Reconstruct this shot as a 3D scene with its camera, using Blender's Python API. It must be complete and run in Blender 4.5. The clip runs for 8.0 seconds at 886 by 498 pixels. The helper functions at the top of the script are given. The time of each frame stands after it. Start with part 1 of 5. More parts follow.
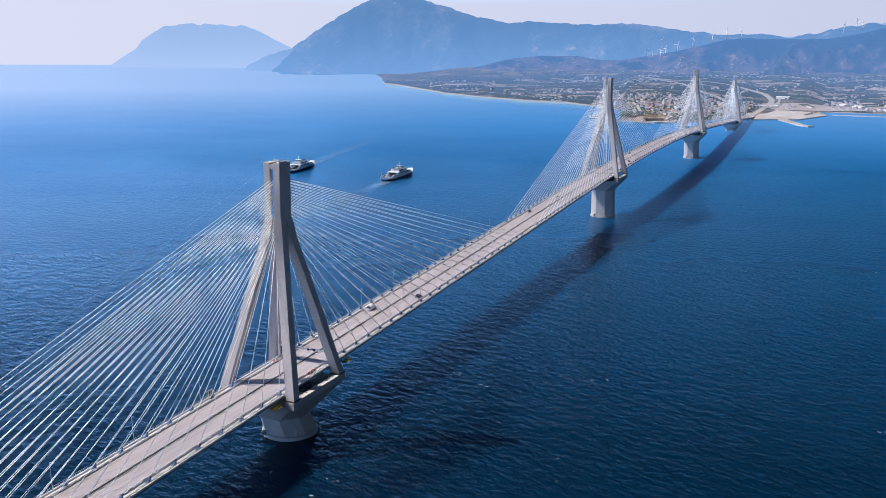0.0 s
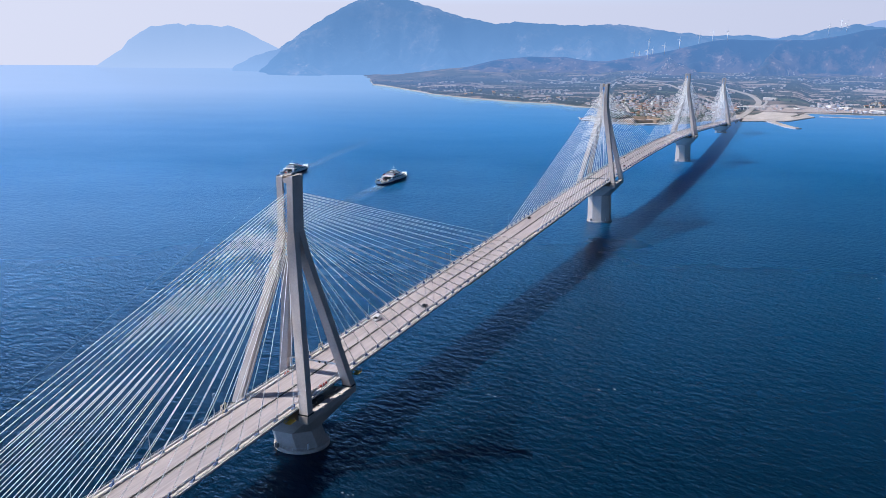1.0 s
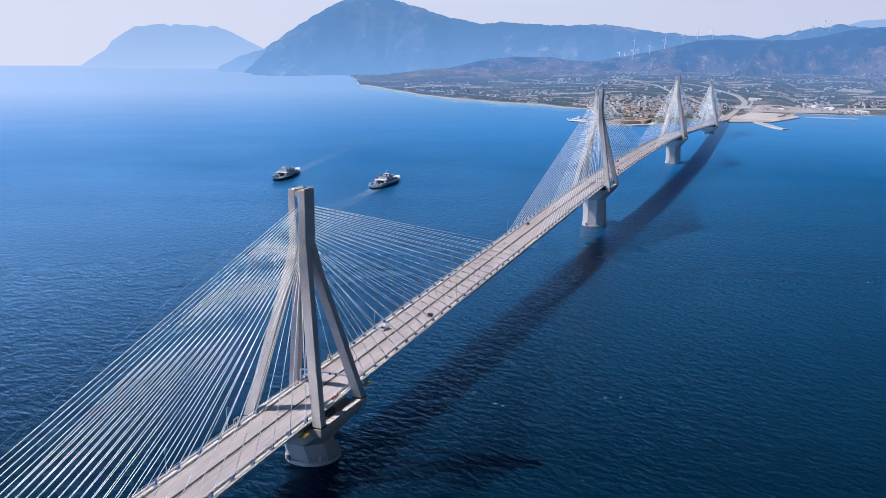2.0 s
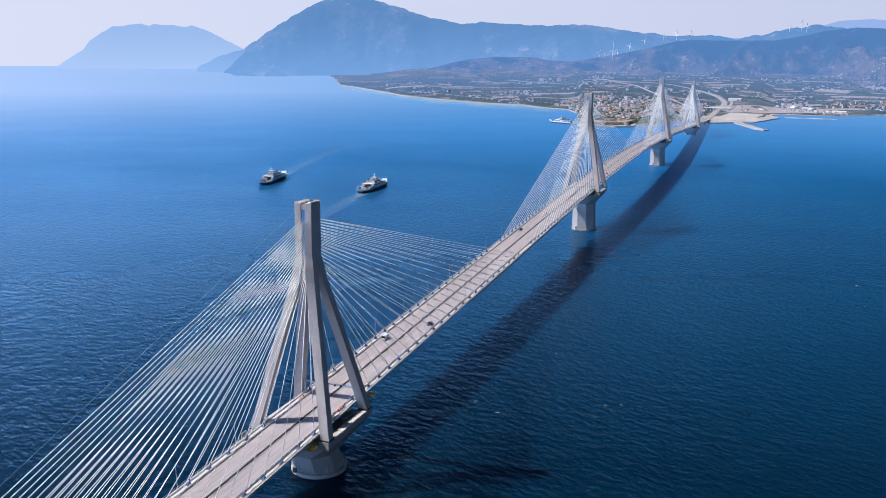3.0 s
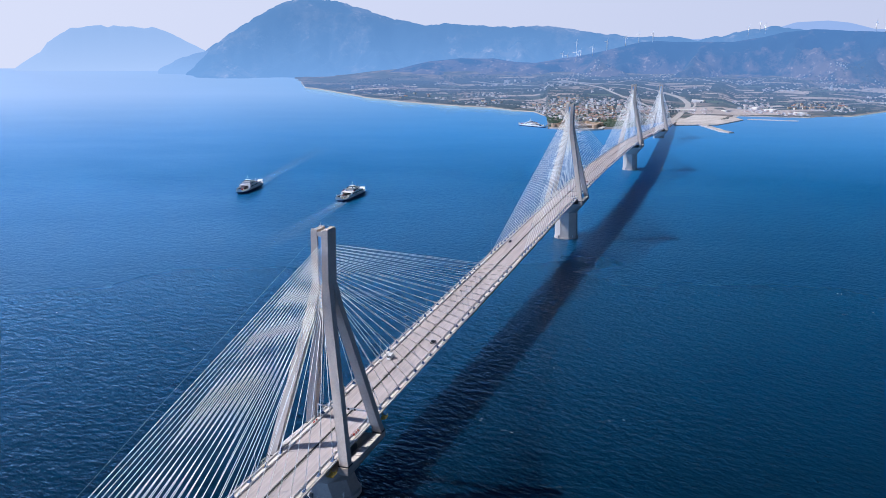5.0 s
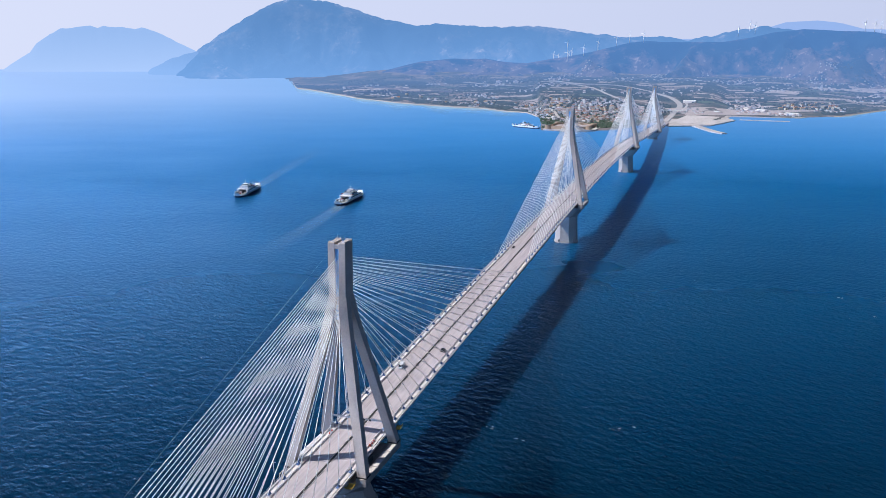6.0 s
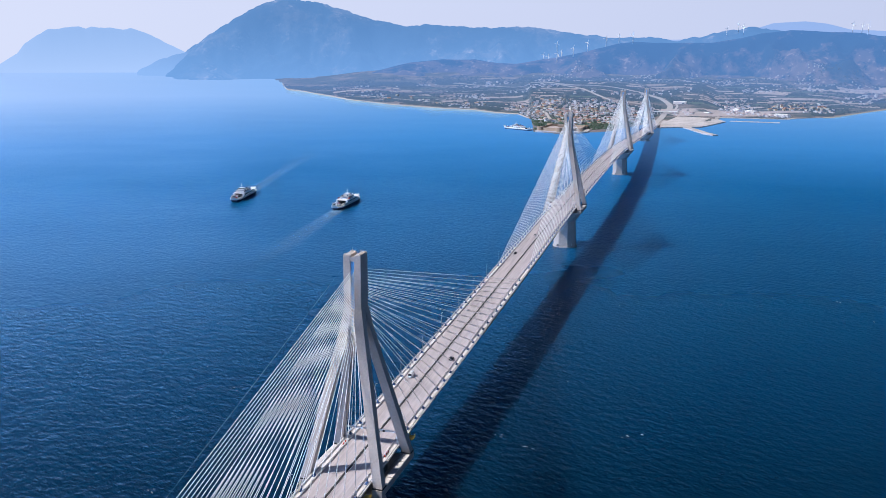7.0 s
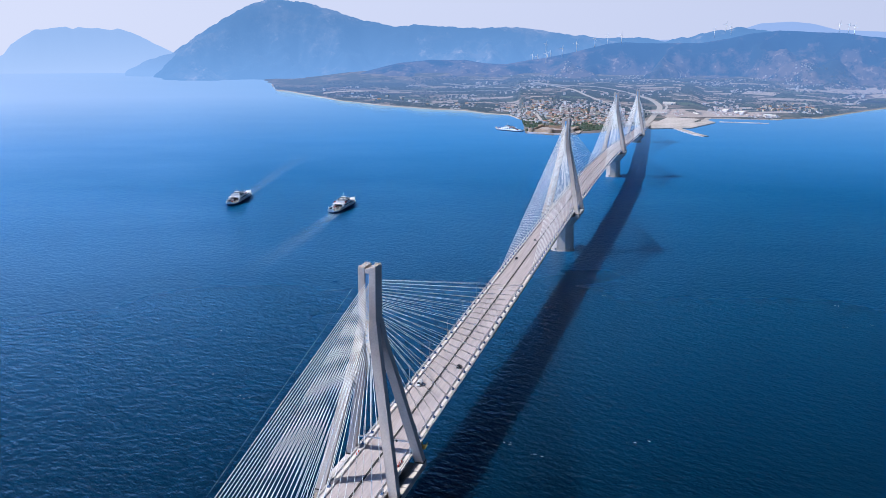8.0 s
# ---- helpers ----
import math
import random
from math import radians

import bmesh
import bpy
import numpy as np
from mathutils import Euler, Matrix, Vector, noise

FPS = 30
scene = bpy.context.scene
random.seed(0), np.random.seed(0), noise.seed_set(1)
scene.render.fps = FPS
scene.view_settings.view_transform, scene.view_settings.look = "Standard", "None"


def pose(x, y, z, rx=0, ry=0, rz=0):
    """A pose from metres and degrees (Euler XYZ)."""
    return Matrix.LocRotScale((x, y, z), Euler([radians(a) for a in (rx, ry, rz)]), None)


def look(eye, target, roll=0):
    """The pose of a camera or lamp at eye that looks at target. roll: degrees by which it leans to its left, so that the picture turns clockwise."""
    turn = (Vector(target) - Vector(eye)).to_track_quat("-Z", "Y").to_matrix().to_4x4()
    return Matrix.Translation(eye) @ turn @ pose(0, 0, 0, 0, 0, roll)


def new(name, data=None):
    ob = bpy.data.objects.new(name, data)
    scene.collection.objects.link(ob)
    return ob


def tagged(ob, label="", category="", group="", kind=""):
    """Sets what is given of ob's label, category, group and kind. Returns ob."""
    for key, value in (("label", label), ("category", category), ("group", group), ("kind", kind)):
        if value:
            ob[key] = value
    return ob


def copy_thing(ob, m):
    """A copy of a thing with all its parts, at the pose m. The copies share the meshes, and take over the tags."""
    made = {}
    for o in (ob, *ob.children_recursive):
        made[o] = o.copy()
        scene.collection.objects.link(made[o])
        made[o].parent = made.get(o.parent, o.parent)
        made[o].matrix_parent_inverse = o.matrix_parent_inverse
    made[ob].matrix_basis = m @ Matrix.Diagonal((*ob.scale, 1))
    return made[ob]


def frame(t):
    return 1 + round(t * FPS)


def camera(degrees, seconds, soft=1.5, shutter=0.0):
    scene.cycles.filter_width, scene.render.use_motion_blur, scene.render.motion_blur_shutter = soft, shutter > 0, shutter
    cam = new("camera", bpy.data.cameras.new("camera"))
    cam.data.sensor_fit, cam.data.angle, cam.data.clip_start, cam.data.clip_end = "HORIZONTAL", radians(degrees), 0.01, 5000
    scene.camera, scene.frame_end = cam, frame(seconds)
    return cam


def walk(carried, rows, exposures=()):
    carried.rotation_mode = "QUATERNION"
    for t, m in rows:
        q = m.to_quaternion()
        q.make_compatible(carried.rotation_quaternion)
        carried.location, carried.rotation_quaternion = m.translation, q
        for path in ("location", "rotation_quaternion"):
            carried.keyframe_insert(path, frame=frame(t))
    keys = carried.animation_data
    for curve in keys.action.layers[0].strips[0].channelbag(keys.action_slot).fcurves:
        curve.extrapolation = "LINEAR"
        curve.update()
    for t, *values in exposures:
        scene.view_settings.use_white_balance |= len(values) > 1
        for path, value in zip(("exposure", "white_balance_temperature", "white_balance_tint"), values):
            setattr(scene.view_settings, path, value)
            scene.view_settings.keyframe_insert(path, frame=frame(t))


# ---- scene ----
cam = camera(52.1, 8.0, soft=0.65)
PATH = [
    (0, (212.682, -313.589, 158.797), (211.8983, -311.7994, 158.3687), 0.54),
    (0.5, (207.476, -315.769, 161.612), (206.7065, -313.9733, 161.1840), 0.61),
    (1, (202.270, -317.946, 164.424), (201.5153, -316.1442, 163.9949), 0.60),
    (1.5, (197.066, -320.119, 167.233), (196.3252, -318.3113, 166.8030), 0.57),
    (3, (181.460, -326.615, 175.640), (180.7797, -324.7845, 175.2073), 0.54),
    (3.5, (176.260, -328.773, 178.435), (175.6019, -326.9346, 178.0024), 0.50),
    (4, (171.061, -330.928, 181.227), (170.4253, -329.0813, 180.7944), 0.40),
    (4.5, (165.863, -333.078, 184.016), (165.2479, -331.2251, 183.5831), 0.45),
    (6, (150.277, -339.508, 192.362), (149.6987, -337.6438, 191.9265), 0.40),
    (6.5, (145.084, -341.644, 195.137), (144.5179, -339.7760, 194.7014), 0.40),
    (7, (139.892, -343.776, 197.909), (139.3389, -341.9045, 197.4728), 0.40),
    (7.5, (134.701, -345.905, 200.677), (134.1607, -344.0296, 200.2398), 0.37),
    (8, (129.511, -348.030, 203.442), (128.9843, -346.1508, 203.0042), 0.37),
]
walk(cam, [(t, look(eye, target, roll)) for t, eye, target, roll in PATH], exposures=((0.0, 0.36, 6600, 13), (3.5, 0.38, 6480, 12.5), (8.0, 0.41, 6330, 12.5)))

# ---- world, sun ----
SUN_AZ, SUN_EL = 252.0, 50.0          # degrees clockwise from +Y, and above the sea
SKY, HAZE_AWAY, HAZE_SUN = 0.075, (5.3, 6.0, 8.1), (7.4, 8.0, 9.8)
world = bpy.data.worlds.new("world")
scene.world = world
world.use_nodes = True
wn, wl = world.node_tree.nodes, world.node_tree.links
sky = wn.new("ShaderNodeTexSky")
sky.sky_type, sky.sun_disc = "NISHITA", False
sky.sun_elevation, sky.sun_rotation = radians(SUN_EL), radians(SUN_AZ)
sky.air_density, sky.dust_density, sky.ozone_density = 1.0, 0.6, 4.0
wtc, wup = wn.new("ShaderNodeTexCoord"), wn.new("ShaderNodeVectorMath")
wup.operation = "ADD"
wup.inputs[1].default_value = (0, 0, 0.03)
wl.new(wtc.outputs["Generated"], wup.inputs[0])
wl.new(wup.outputs[0], sky.inputs["Vector"])
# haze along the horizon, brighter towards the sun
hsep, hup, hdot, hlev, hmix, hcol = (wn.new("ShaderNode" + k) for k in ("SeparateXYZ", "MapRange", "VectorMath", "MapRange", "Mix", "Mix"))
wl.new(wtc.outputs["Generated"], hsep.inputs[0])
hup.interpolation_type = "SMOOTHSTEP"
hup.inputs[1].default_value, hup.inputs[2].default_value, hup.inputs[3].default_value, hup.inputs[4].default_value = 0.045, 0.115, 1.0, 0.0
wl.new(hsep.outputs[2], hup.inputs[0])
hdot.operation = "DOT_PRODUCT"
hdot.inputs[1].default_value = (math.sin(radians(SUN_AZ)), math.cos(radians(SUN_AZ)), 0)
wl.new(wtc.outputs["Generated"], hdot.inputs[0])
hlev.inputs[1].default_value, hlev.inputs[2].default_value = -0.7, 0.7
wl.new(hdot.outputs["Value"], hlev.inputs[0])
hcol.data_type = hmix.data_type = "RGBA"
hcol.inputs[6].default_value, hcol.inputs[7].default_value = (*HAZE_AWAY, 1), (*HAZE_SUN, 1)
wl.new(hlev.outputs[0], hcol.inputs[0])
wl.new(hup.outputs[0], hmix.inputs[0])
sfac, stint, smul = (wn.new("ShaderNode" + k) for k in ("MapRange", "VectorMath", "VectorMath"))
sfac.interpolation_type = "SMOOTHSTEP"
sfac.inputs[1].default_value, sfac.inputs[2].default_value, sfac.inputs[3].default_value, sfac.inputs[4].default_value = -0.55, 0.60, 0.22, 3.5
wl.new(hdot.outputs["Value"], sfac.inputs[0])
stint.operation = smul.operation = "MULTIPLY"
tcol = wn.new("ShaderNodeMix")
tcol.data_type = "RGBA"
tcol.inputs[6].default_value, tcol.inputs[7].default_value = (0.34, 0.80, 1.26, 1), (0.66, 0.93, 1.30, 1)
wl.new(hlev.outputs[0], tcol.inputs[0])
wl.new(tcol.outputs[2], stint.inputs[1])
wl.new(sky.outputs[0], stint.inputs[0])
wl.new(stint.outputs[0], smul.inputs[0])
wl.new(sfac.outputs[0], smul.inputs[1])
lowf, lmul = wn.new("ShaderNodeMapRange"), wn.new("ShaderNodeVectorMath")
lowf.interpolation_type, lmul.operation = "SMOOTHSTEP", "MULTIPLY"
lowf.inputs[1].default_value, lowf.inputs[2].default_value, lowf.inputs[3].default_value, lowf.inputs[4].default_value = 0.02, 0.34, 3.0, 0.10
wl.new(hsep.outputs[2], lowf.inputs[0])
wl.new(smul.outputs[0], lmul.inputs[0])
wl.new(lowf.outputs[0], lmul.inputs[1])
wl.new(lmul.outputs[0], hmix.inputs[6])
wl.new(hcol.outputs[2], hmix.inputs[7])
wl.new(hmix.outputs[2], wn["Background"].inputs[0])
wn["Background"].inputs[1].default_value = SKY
sun = new("sun", bpy.data.lights.new("sun", "SUN"))
sun.data.energy, sun.data.angle, sun.data.color = 3.7, radians(0.6), (1.0, 0.96, 0.9)
sdir = Vector((math.sin(radians(SUN_AZ)) * math.cos(radians(SUN_EL)), math.cos(radians(SUN_AZ)) * math.cos(radians(SUN_EL)), math.sin(radians(SUN_EL))))
sun.matrix_world = look(sdir * 500, (0, 0, 0))


# ---- materials ----
def material(name, color, rough=0.7, metal=0.0, vary=0.12, scale=0.3, fine=3.0, bump=0.0, tint=None, glow=None, edge=(0.75, 1.5), stretch=None):
    """A surface with variation at two scales (broad stains, fine grain), each piece a little different, and a fine
    relief.
    scale and fine are in features per metre. tint: a second colour for the broad patches. glow: what hazed() takes,
    haze painted on as emission."""
    m = bpy.data.materials.new(name)
    m.use_nodes = True
    n, l = m.node_tree.nodes, m.node_tree.links
    b = n["Principled BSDF"]
    b.inputs["Roughness"].default_value, b.inputs["Metallic"].default_value = rough, metal
    geo = n.new("ShaderNodeNewGeometry")
    def tex(s, detail):
        t = n.new("ShaderNodeTexNoise")
        t.inputs["Scale"].default_value, t.inputs["Detail"].default_value = s, detail
        if stretch:
            mp = n.new("ShaderNodeMapping")
            mp.inputs["Scale"].default_value = stretch
            l.new(geo.outputs["Position"], mp.inputs["Vector"]); l.new(mp.outputs[0], t.inputs["Vector"])
        else:
            l.new(geo.outputs["Position"], t.inputs["Vector"])
        return t
    big, small = tex(scale, 5), tex(fine, 3)
    add = n.new("ShaderNodeMath"); add.operation = "ADD"
    l.new(big.outputs[0], add.inputs[0]); l.new(small.outputs[0], add.inputs[1])
    info = n.new("ShaderNodeObjectInfo")
    add2 = n.new("ShaderNodeMath"); add2.operation = "MULTIPLY_ADD"
    l.new(info.outputs["Random"], add2.inputs[0]); add2.inputs[1].default_value = 0.3; l.new(add.outputs[0], add2.inputs[2])
    ramp = n.new("ShaderNodeMapRange")
    ramp.inputs[1].default_value, ramp.inputs[2].default_value = edge
    l.new(add2.outputs[0], ramp.inputs[0])
    mix = n.new("ShaderNodeMix"); mix.data_type = "RGBA"
    lo = tint or [c * (1 - vary) for c in color]
    hi = color if tint else [min(1, c * (1 + vary)) for c in color]
    mix.inputs[6].default_value, mix.inputs[7].default_value = (*lo, 1), (*hi, 1)
    l.new(ramp.outputs[0], mix.inputs[0])
    l.new(mix.outputs[2], b.inputs["Base Color"])
    if bump:
        bp = n.new("ShaderNodeBump")
        bp.inputs["Strength"].default_value, bp.inputs["Distance"].default_value = 0.6, bump
        l.new(add.outputs[0], bp.inputs["Height"]); l.new(bp.outputs[0], b.inputs["Normal"])
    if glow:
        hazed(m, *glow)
    return m


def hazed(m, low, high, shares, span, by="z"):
    """Haze painted onto far land as emission: colours and shares of its glow at the two ends of a span of height (z) or
    of distance over the strait (d).
    """
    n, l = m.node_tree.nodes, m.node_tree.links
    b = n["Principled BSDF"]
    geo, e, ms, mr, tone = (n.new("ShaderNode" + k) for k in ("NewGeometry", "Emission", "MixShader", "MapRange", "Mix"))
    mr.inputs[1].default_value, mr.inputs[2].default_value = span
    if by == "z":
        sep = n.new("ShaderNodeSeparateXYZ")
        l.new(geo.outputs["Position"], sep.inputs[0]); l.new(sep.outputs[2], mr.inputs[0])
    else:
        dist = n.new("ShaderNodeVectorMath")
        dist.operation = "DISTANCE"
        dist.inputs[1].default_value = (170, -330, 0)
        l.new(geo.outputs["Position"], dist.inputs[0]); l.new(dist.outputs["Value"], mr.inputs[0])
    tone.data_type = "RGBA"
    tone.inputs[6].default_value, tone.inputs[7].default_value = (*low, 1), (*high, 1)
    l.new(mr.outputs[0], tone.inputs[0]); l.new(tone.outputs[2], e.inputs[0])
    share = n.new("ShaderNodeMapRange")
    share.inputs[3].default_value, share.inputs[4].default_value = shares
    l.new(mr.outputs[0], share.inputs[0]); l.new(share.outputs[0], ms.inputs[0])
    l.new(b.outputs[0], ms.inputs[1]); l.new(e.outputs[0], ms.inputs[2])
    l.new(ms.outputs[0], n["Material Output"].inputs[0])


def hill_material(name, forest, scrub, bare, patch, glow, treeline=None):
    """Woods, brown scrub and bare earth in patches, broken by fine growth."""
    m = bpy.data.materials.new(name)
    m.use_nodes = True
    n, l = m.node_tree.nodes, m.node_tree.links
    b = n["Principled BSDF"]
    b.inputs["Roughness"].default_value = 0.95
    geo = n.new("ShaderNodeNewGeometry")
    def tex(s, d, rough=0.55):
        t = n.new("ShaderNodeTexNoise")
        t.inputs["Scale"].default_value, t.inputs["Detail"].default_value, t.inputs["Roughness"].default_value = s, d, rough
        l.new(geo.outputs["Position"], t.inputs["Vector"])
        return t.outputs[0]
    def ramp(v, a, z):
        r = n.new("ShaderNodeMapRange")
        r.interpolation_type = "SMOOTHSTEP"
        r.inputs[1].default_value, r.inputs[2].default_value = a, z
        l.new(v, r.inputs[0])
        return r.outputs[0]
    def mix(f, a, z):
        x = n.new("ShaderNodeMix")
        x.data_type = "RGBA"
        l.new(f, x.inputs[0])
        for k, v in ((6, a), (7, z)):
            if isinstance(v, tuple):
                x.inputs[k].default_value = (*v, 1)
            else:
                l.new(v, x.inputs[k])
        return x.outputs[2]
    ground = mix(ramp(tex(patch * 5, 6, 0.65), 0.54, 0.70), scrub, bare)
    open_land = tex(patch, 8, 0.68)
    if treeline:                                     # farmed slopes below, woods above
        sep, up, shift = n.new("ShaderNodeSeparateXYZ"), n.new("ShaderNodeMapRange"), n.new("ShaderNodeMath")
        l.new(geo.outputs["Position"], sep.inputs[0]); l.new(sep.outputs[2], up.inputs[0])
        up.inputs[1].default_value, up.inputs[2].default_value, up.inputs[3].default_value, up.inputs[4].default_value = treeline - 70, treeline + 60, 0.10, -0.06
        l.new(open_land, shift.inputs[0]); l.new(up.outputs[0], shift.inputs[1])
        open_land = shift.outputs[0]
    cover = mix(ramp(open_land, 0.46, 0.60), forest, ground)
    spots = mix(ramp(tex(patch * 22, 4), 0.45, 0.62), tuple(c * 0.55 for c in forest), cover)
    l.new(mix(ramp(tex(patch * 2.3, 3), 0.35, 0.5), spots, cover), b.inputs["Base Color"])
    # haze over the growth, painted on as emission
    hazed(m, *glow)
    return m


CONCRETE = material("pale_concrete", (0.50, 0.435, 0.40), 0.8, vary=0.16, scale=0.12, fine=1.4, bump=0.02)
PIER = material("pier_concrete", (0.44, 0.39, 0.36), 0.8, vary=0.14, scale=0.1, fine=1.0, bump=0.02)
ASPHALT = material("worn_asphalt", (0.40, 0.355, 0.372), 0.85, vary=0.2, scale=0.5, fine=1.2, stretch=(1, 0.02, 1), edge=(0.8, 1.4))
KERB = material("painted_concrete", (0.68, 0.635, 0.63), 0.7, vary=0.1, scale=0.3, fine=2.0)
WHITE = material("white_paint", (0.78, 0.78, 0.78), 0.4, vary=0.05, scale=0.5)
CABLE = material("white_cable_sheath", (0.93, 0.92, 0.91), 0.5, vary=0.03, scale=0.2)
for k, v in (("Subsurface Weight", 1.0), ("Subsurface Scale", 0.5)):      # polyethylene lets some light through
    CABLE.node_tree.nodes["Principled BSDF"].inputs[k].default_value = v
CABLE.node_tree.nodes["Principled BSDF"].inputs["Subsurface Radius"].default_value = (1.0, 1.0, 1.0)
STEEL = material("dark_girder_steel", (0.16, 0.17, 0.18), 0.5, metal=0.3, vary=0.15)
DARK = material("dark_joint", (0.03, 0.03, 0.035), 0.8)
BLUE = material("blue_paint", (0.018, 0.075, 0.21), 0.6, vary=0.15, scale=0.8)
CORE = material("light_blue_steel", (0.24, 0.56, 0.86), 0.45, vary=0.12, scale=0.8)
YELLOW = material("yellow_paint", (0.55, 0.38, 0.07), 0.5, vary=0.15, scale=0.8)
GALV = material("galvanised_steel", (0.5, 0.51, 0.52), 0.4, metal=0.7, vary=0.1)
FIELD = material("scrub_and_dry_grass", (0.20, 0.18, 0.195), 0.95, tint=(0.06, 0.085, 0.07), scale=0.01, fine=0.06, edge=(0.95, 1.35))
# haze over the plain, painted as emission that grows with distance
PLAIN_HAZE = ((0.18, 0.28, 0.47), (0.135, 0.26, 0.53), (0.04, 0.56), (2400, 3850), "d")
FARFIELD = hill_material("hazy_scrub_and_dry_grass", (0.05, 0.065, 0.05), (0.22, 0.17, 0.145), (0.45, 0.34, 0.28), 0.009, PLAIN_HAZE)
# hills and mountains emit a blue haze that is painted onto them
ROCK = hill_material("hazy_scrub_hill", (0.006, 0.026, 0.035), (0.16, 0.105, 0.08), (0.55, 0.38, 0.30), 0.0075, ((0.15, 0.265, 0.51), (0.09, 0.24, 0.56), (0.52, 0.65), (3500, 4330), "d"), 150)
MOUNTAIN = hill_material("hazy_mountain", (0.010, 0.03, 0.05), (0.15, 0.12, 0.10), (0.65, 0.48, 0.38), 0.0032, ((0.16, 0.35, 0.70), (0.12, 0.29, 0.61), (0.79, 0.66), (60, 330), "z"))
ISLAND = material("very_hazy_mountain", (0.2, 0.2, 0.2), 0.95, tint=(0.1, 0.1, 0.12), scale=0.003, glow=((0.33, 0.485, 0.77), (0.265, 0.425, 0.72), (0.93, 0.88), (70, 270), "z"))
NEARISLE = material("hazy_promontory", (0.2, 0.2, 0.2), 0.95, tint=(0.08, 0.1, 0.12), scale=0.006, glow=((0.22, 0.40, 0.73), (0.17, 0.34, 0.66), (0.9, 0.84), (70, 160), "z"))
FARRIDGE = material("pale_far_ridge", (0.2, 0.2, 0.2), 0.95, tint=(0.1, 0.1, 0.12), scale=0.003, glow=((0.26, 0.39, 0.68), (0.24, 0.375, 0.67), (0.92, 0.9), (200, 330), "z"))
QUAY = material("pale_quay_concrete", (0.50, 0.47, 0.475), 0.85, vary=0.28, scale=0.03, fine=0.2)


def sea_material(far=False):
    m = bpy.data.materials.new("deep_blue_sea")
    m.use_nodes = True
    n, l = m.node_tree.nodes, m.node_tree.links
    b = n["Principled BSDF"]
    b.inputs["Base Color"].default_value = (0.0004, 0.0165, 0.037, 1)
    b.inputs["IOR"].default_value, b.inputs["Specular IOR Level"].default_value = 1.33, 0.17
    if not far:                                      # light spreads some metres through the clear water
        b.subsurface_method = "BURLEY"
        b.inputs["Subsurface Weight"].default_value, b.inputs["Subsurface Scale"].default_value = 1.0, 9.0
        b.inputs["Subsurface Radius"].default_value = (0.5, 1.0, 1.0)
    geo = n.new("ShaderNodeNewGeometry")
    def tex(s, d, stretch, turn):
        rot, mp, t = n.new("ShaderNodeMapping"), n.new("ShaderNodeMapping"), n.new("ShaderNodeTexNoise")
        rot.inputs["Rotation"].default_value, mp.inputs["Scale"].default_value = (0, 0, radians(turn)), (1, stretch, 1)
        l.new(geo.outputs["Position"], rot.inputs["Vector"]); l.new(rot.outputs[0], mp.inputs["Vector"]); l.new(mp.outputs[0], t.inputs["Vector"])
        t.inputs["Scale"].default_value, t.inputs["Detail"].default_value = s, d
        return t
    ripple, chop, swell, patch = tex(0.42, 3, 1.3, 30), tex(0.15, 2, 1.7, 24), tex(0.05, 2, 1.5, 4), tex(0.004, 3, 1.5, -20)
    add = n.new("ShaderNodeMath"); add.operation = "MULTIPLY_ADD"
    l.new(chop.outputs[0], add.inputs[0]); add.inputs[1].default_value = 2.7; l.new(ripple.outputs[0], add.inputs[2])
    long = n.new("ShaderNodeMath"); long.operation = "MULTIPLY_ADD"
    l.new(swell.outputs[0], long.inputs[0]); long.inputs[1].default_value = 1.6; l.new(add.outputs[0], long.inputs[2])
    add = long
    bp = n.new("ShaderNodeBump")
    bp.inputs["Strength"].default_value, bp.inputs["Distance"].default_value = 1.0, 0.27
    l.new(add.outputs[0], bp.inputs["Height"]); l.new(bp.outputs[0], b.inputs["Normal"])
    rr = n.new("ShaderNodeMapRange")
    rr.inputs[1].default_value, rr.inputs[2].default_value, rr.inputs[3].default_value, rr.inputs[4].default_value = 0.3, 0.7, 0.19, 0.25
    l.new(patch.outputs[0], rr.inputs[0])
    # deep blue near by; the far water's light is painted in, brighter with distance
    away, dist, far_ramp, hue = (n.new("ShaderNode" + k) for k in ("VectorMath", "VectorMath", "MapRange", "Mix"))
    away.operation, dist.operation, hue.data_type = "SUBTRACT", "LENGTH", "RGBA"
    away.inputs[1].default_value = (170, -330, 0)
    l.new(geo.outputs["Position"], away.inputs[0]); l.new(away.outputs[0], dist.inputs[0]); l.new(dist.outputs["Value"], far_ramp.inputs[0])
    far_ramp.inputs[1].default_value, far_ramp.inputs[2].default_value = 380, 2000
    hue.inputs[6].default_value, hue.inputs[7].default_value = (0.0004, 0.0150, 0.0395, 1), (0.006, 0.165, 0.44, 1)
    l.new(far_ramp.outputs[0], hue.inputs[0]); l.new(hue.outputs[2], b.inputs["Base Color"])
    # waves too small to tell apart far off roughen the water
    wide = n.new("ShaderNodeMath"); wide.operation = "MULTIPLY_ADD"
    l.new(far_ramp.outputs[0], wide.inputs[0]); wide.inputs[1].default_value = 0.24
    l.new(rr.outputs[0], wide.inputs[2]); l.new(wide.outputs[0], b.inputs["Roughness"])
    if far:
        # haze painted onto the distant water as emission, stronger towards the horizon
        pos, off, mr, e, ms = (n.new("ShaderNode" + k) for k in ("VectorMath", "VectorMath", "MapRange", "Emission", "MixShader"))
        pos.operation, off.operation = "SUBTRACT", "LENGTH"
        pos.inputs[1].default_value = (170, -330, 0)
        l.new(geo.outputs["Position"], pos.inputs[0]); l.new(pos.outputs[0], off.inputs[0])
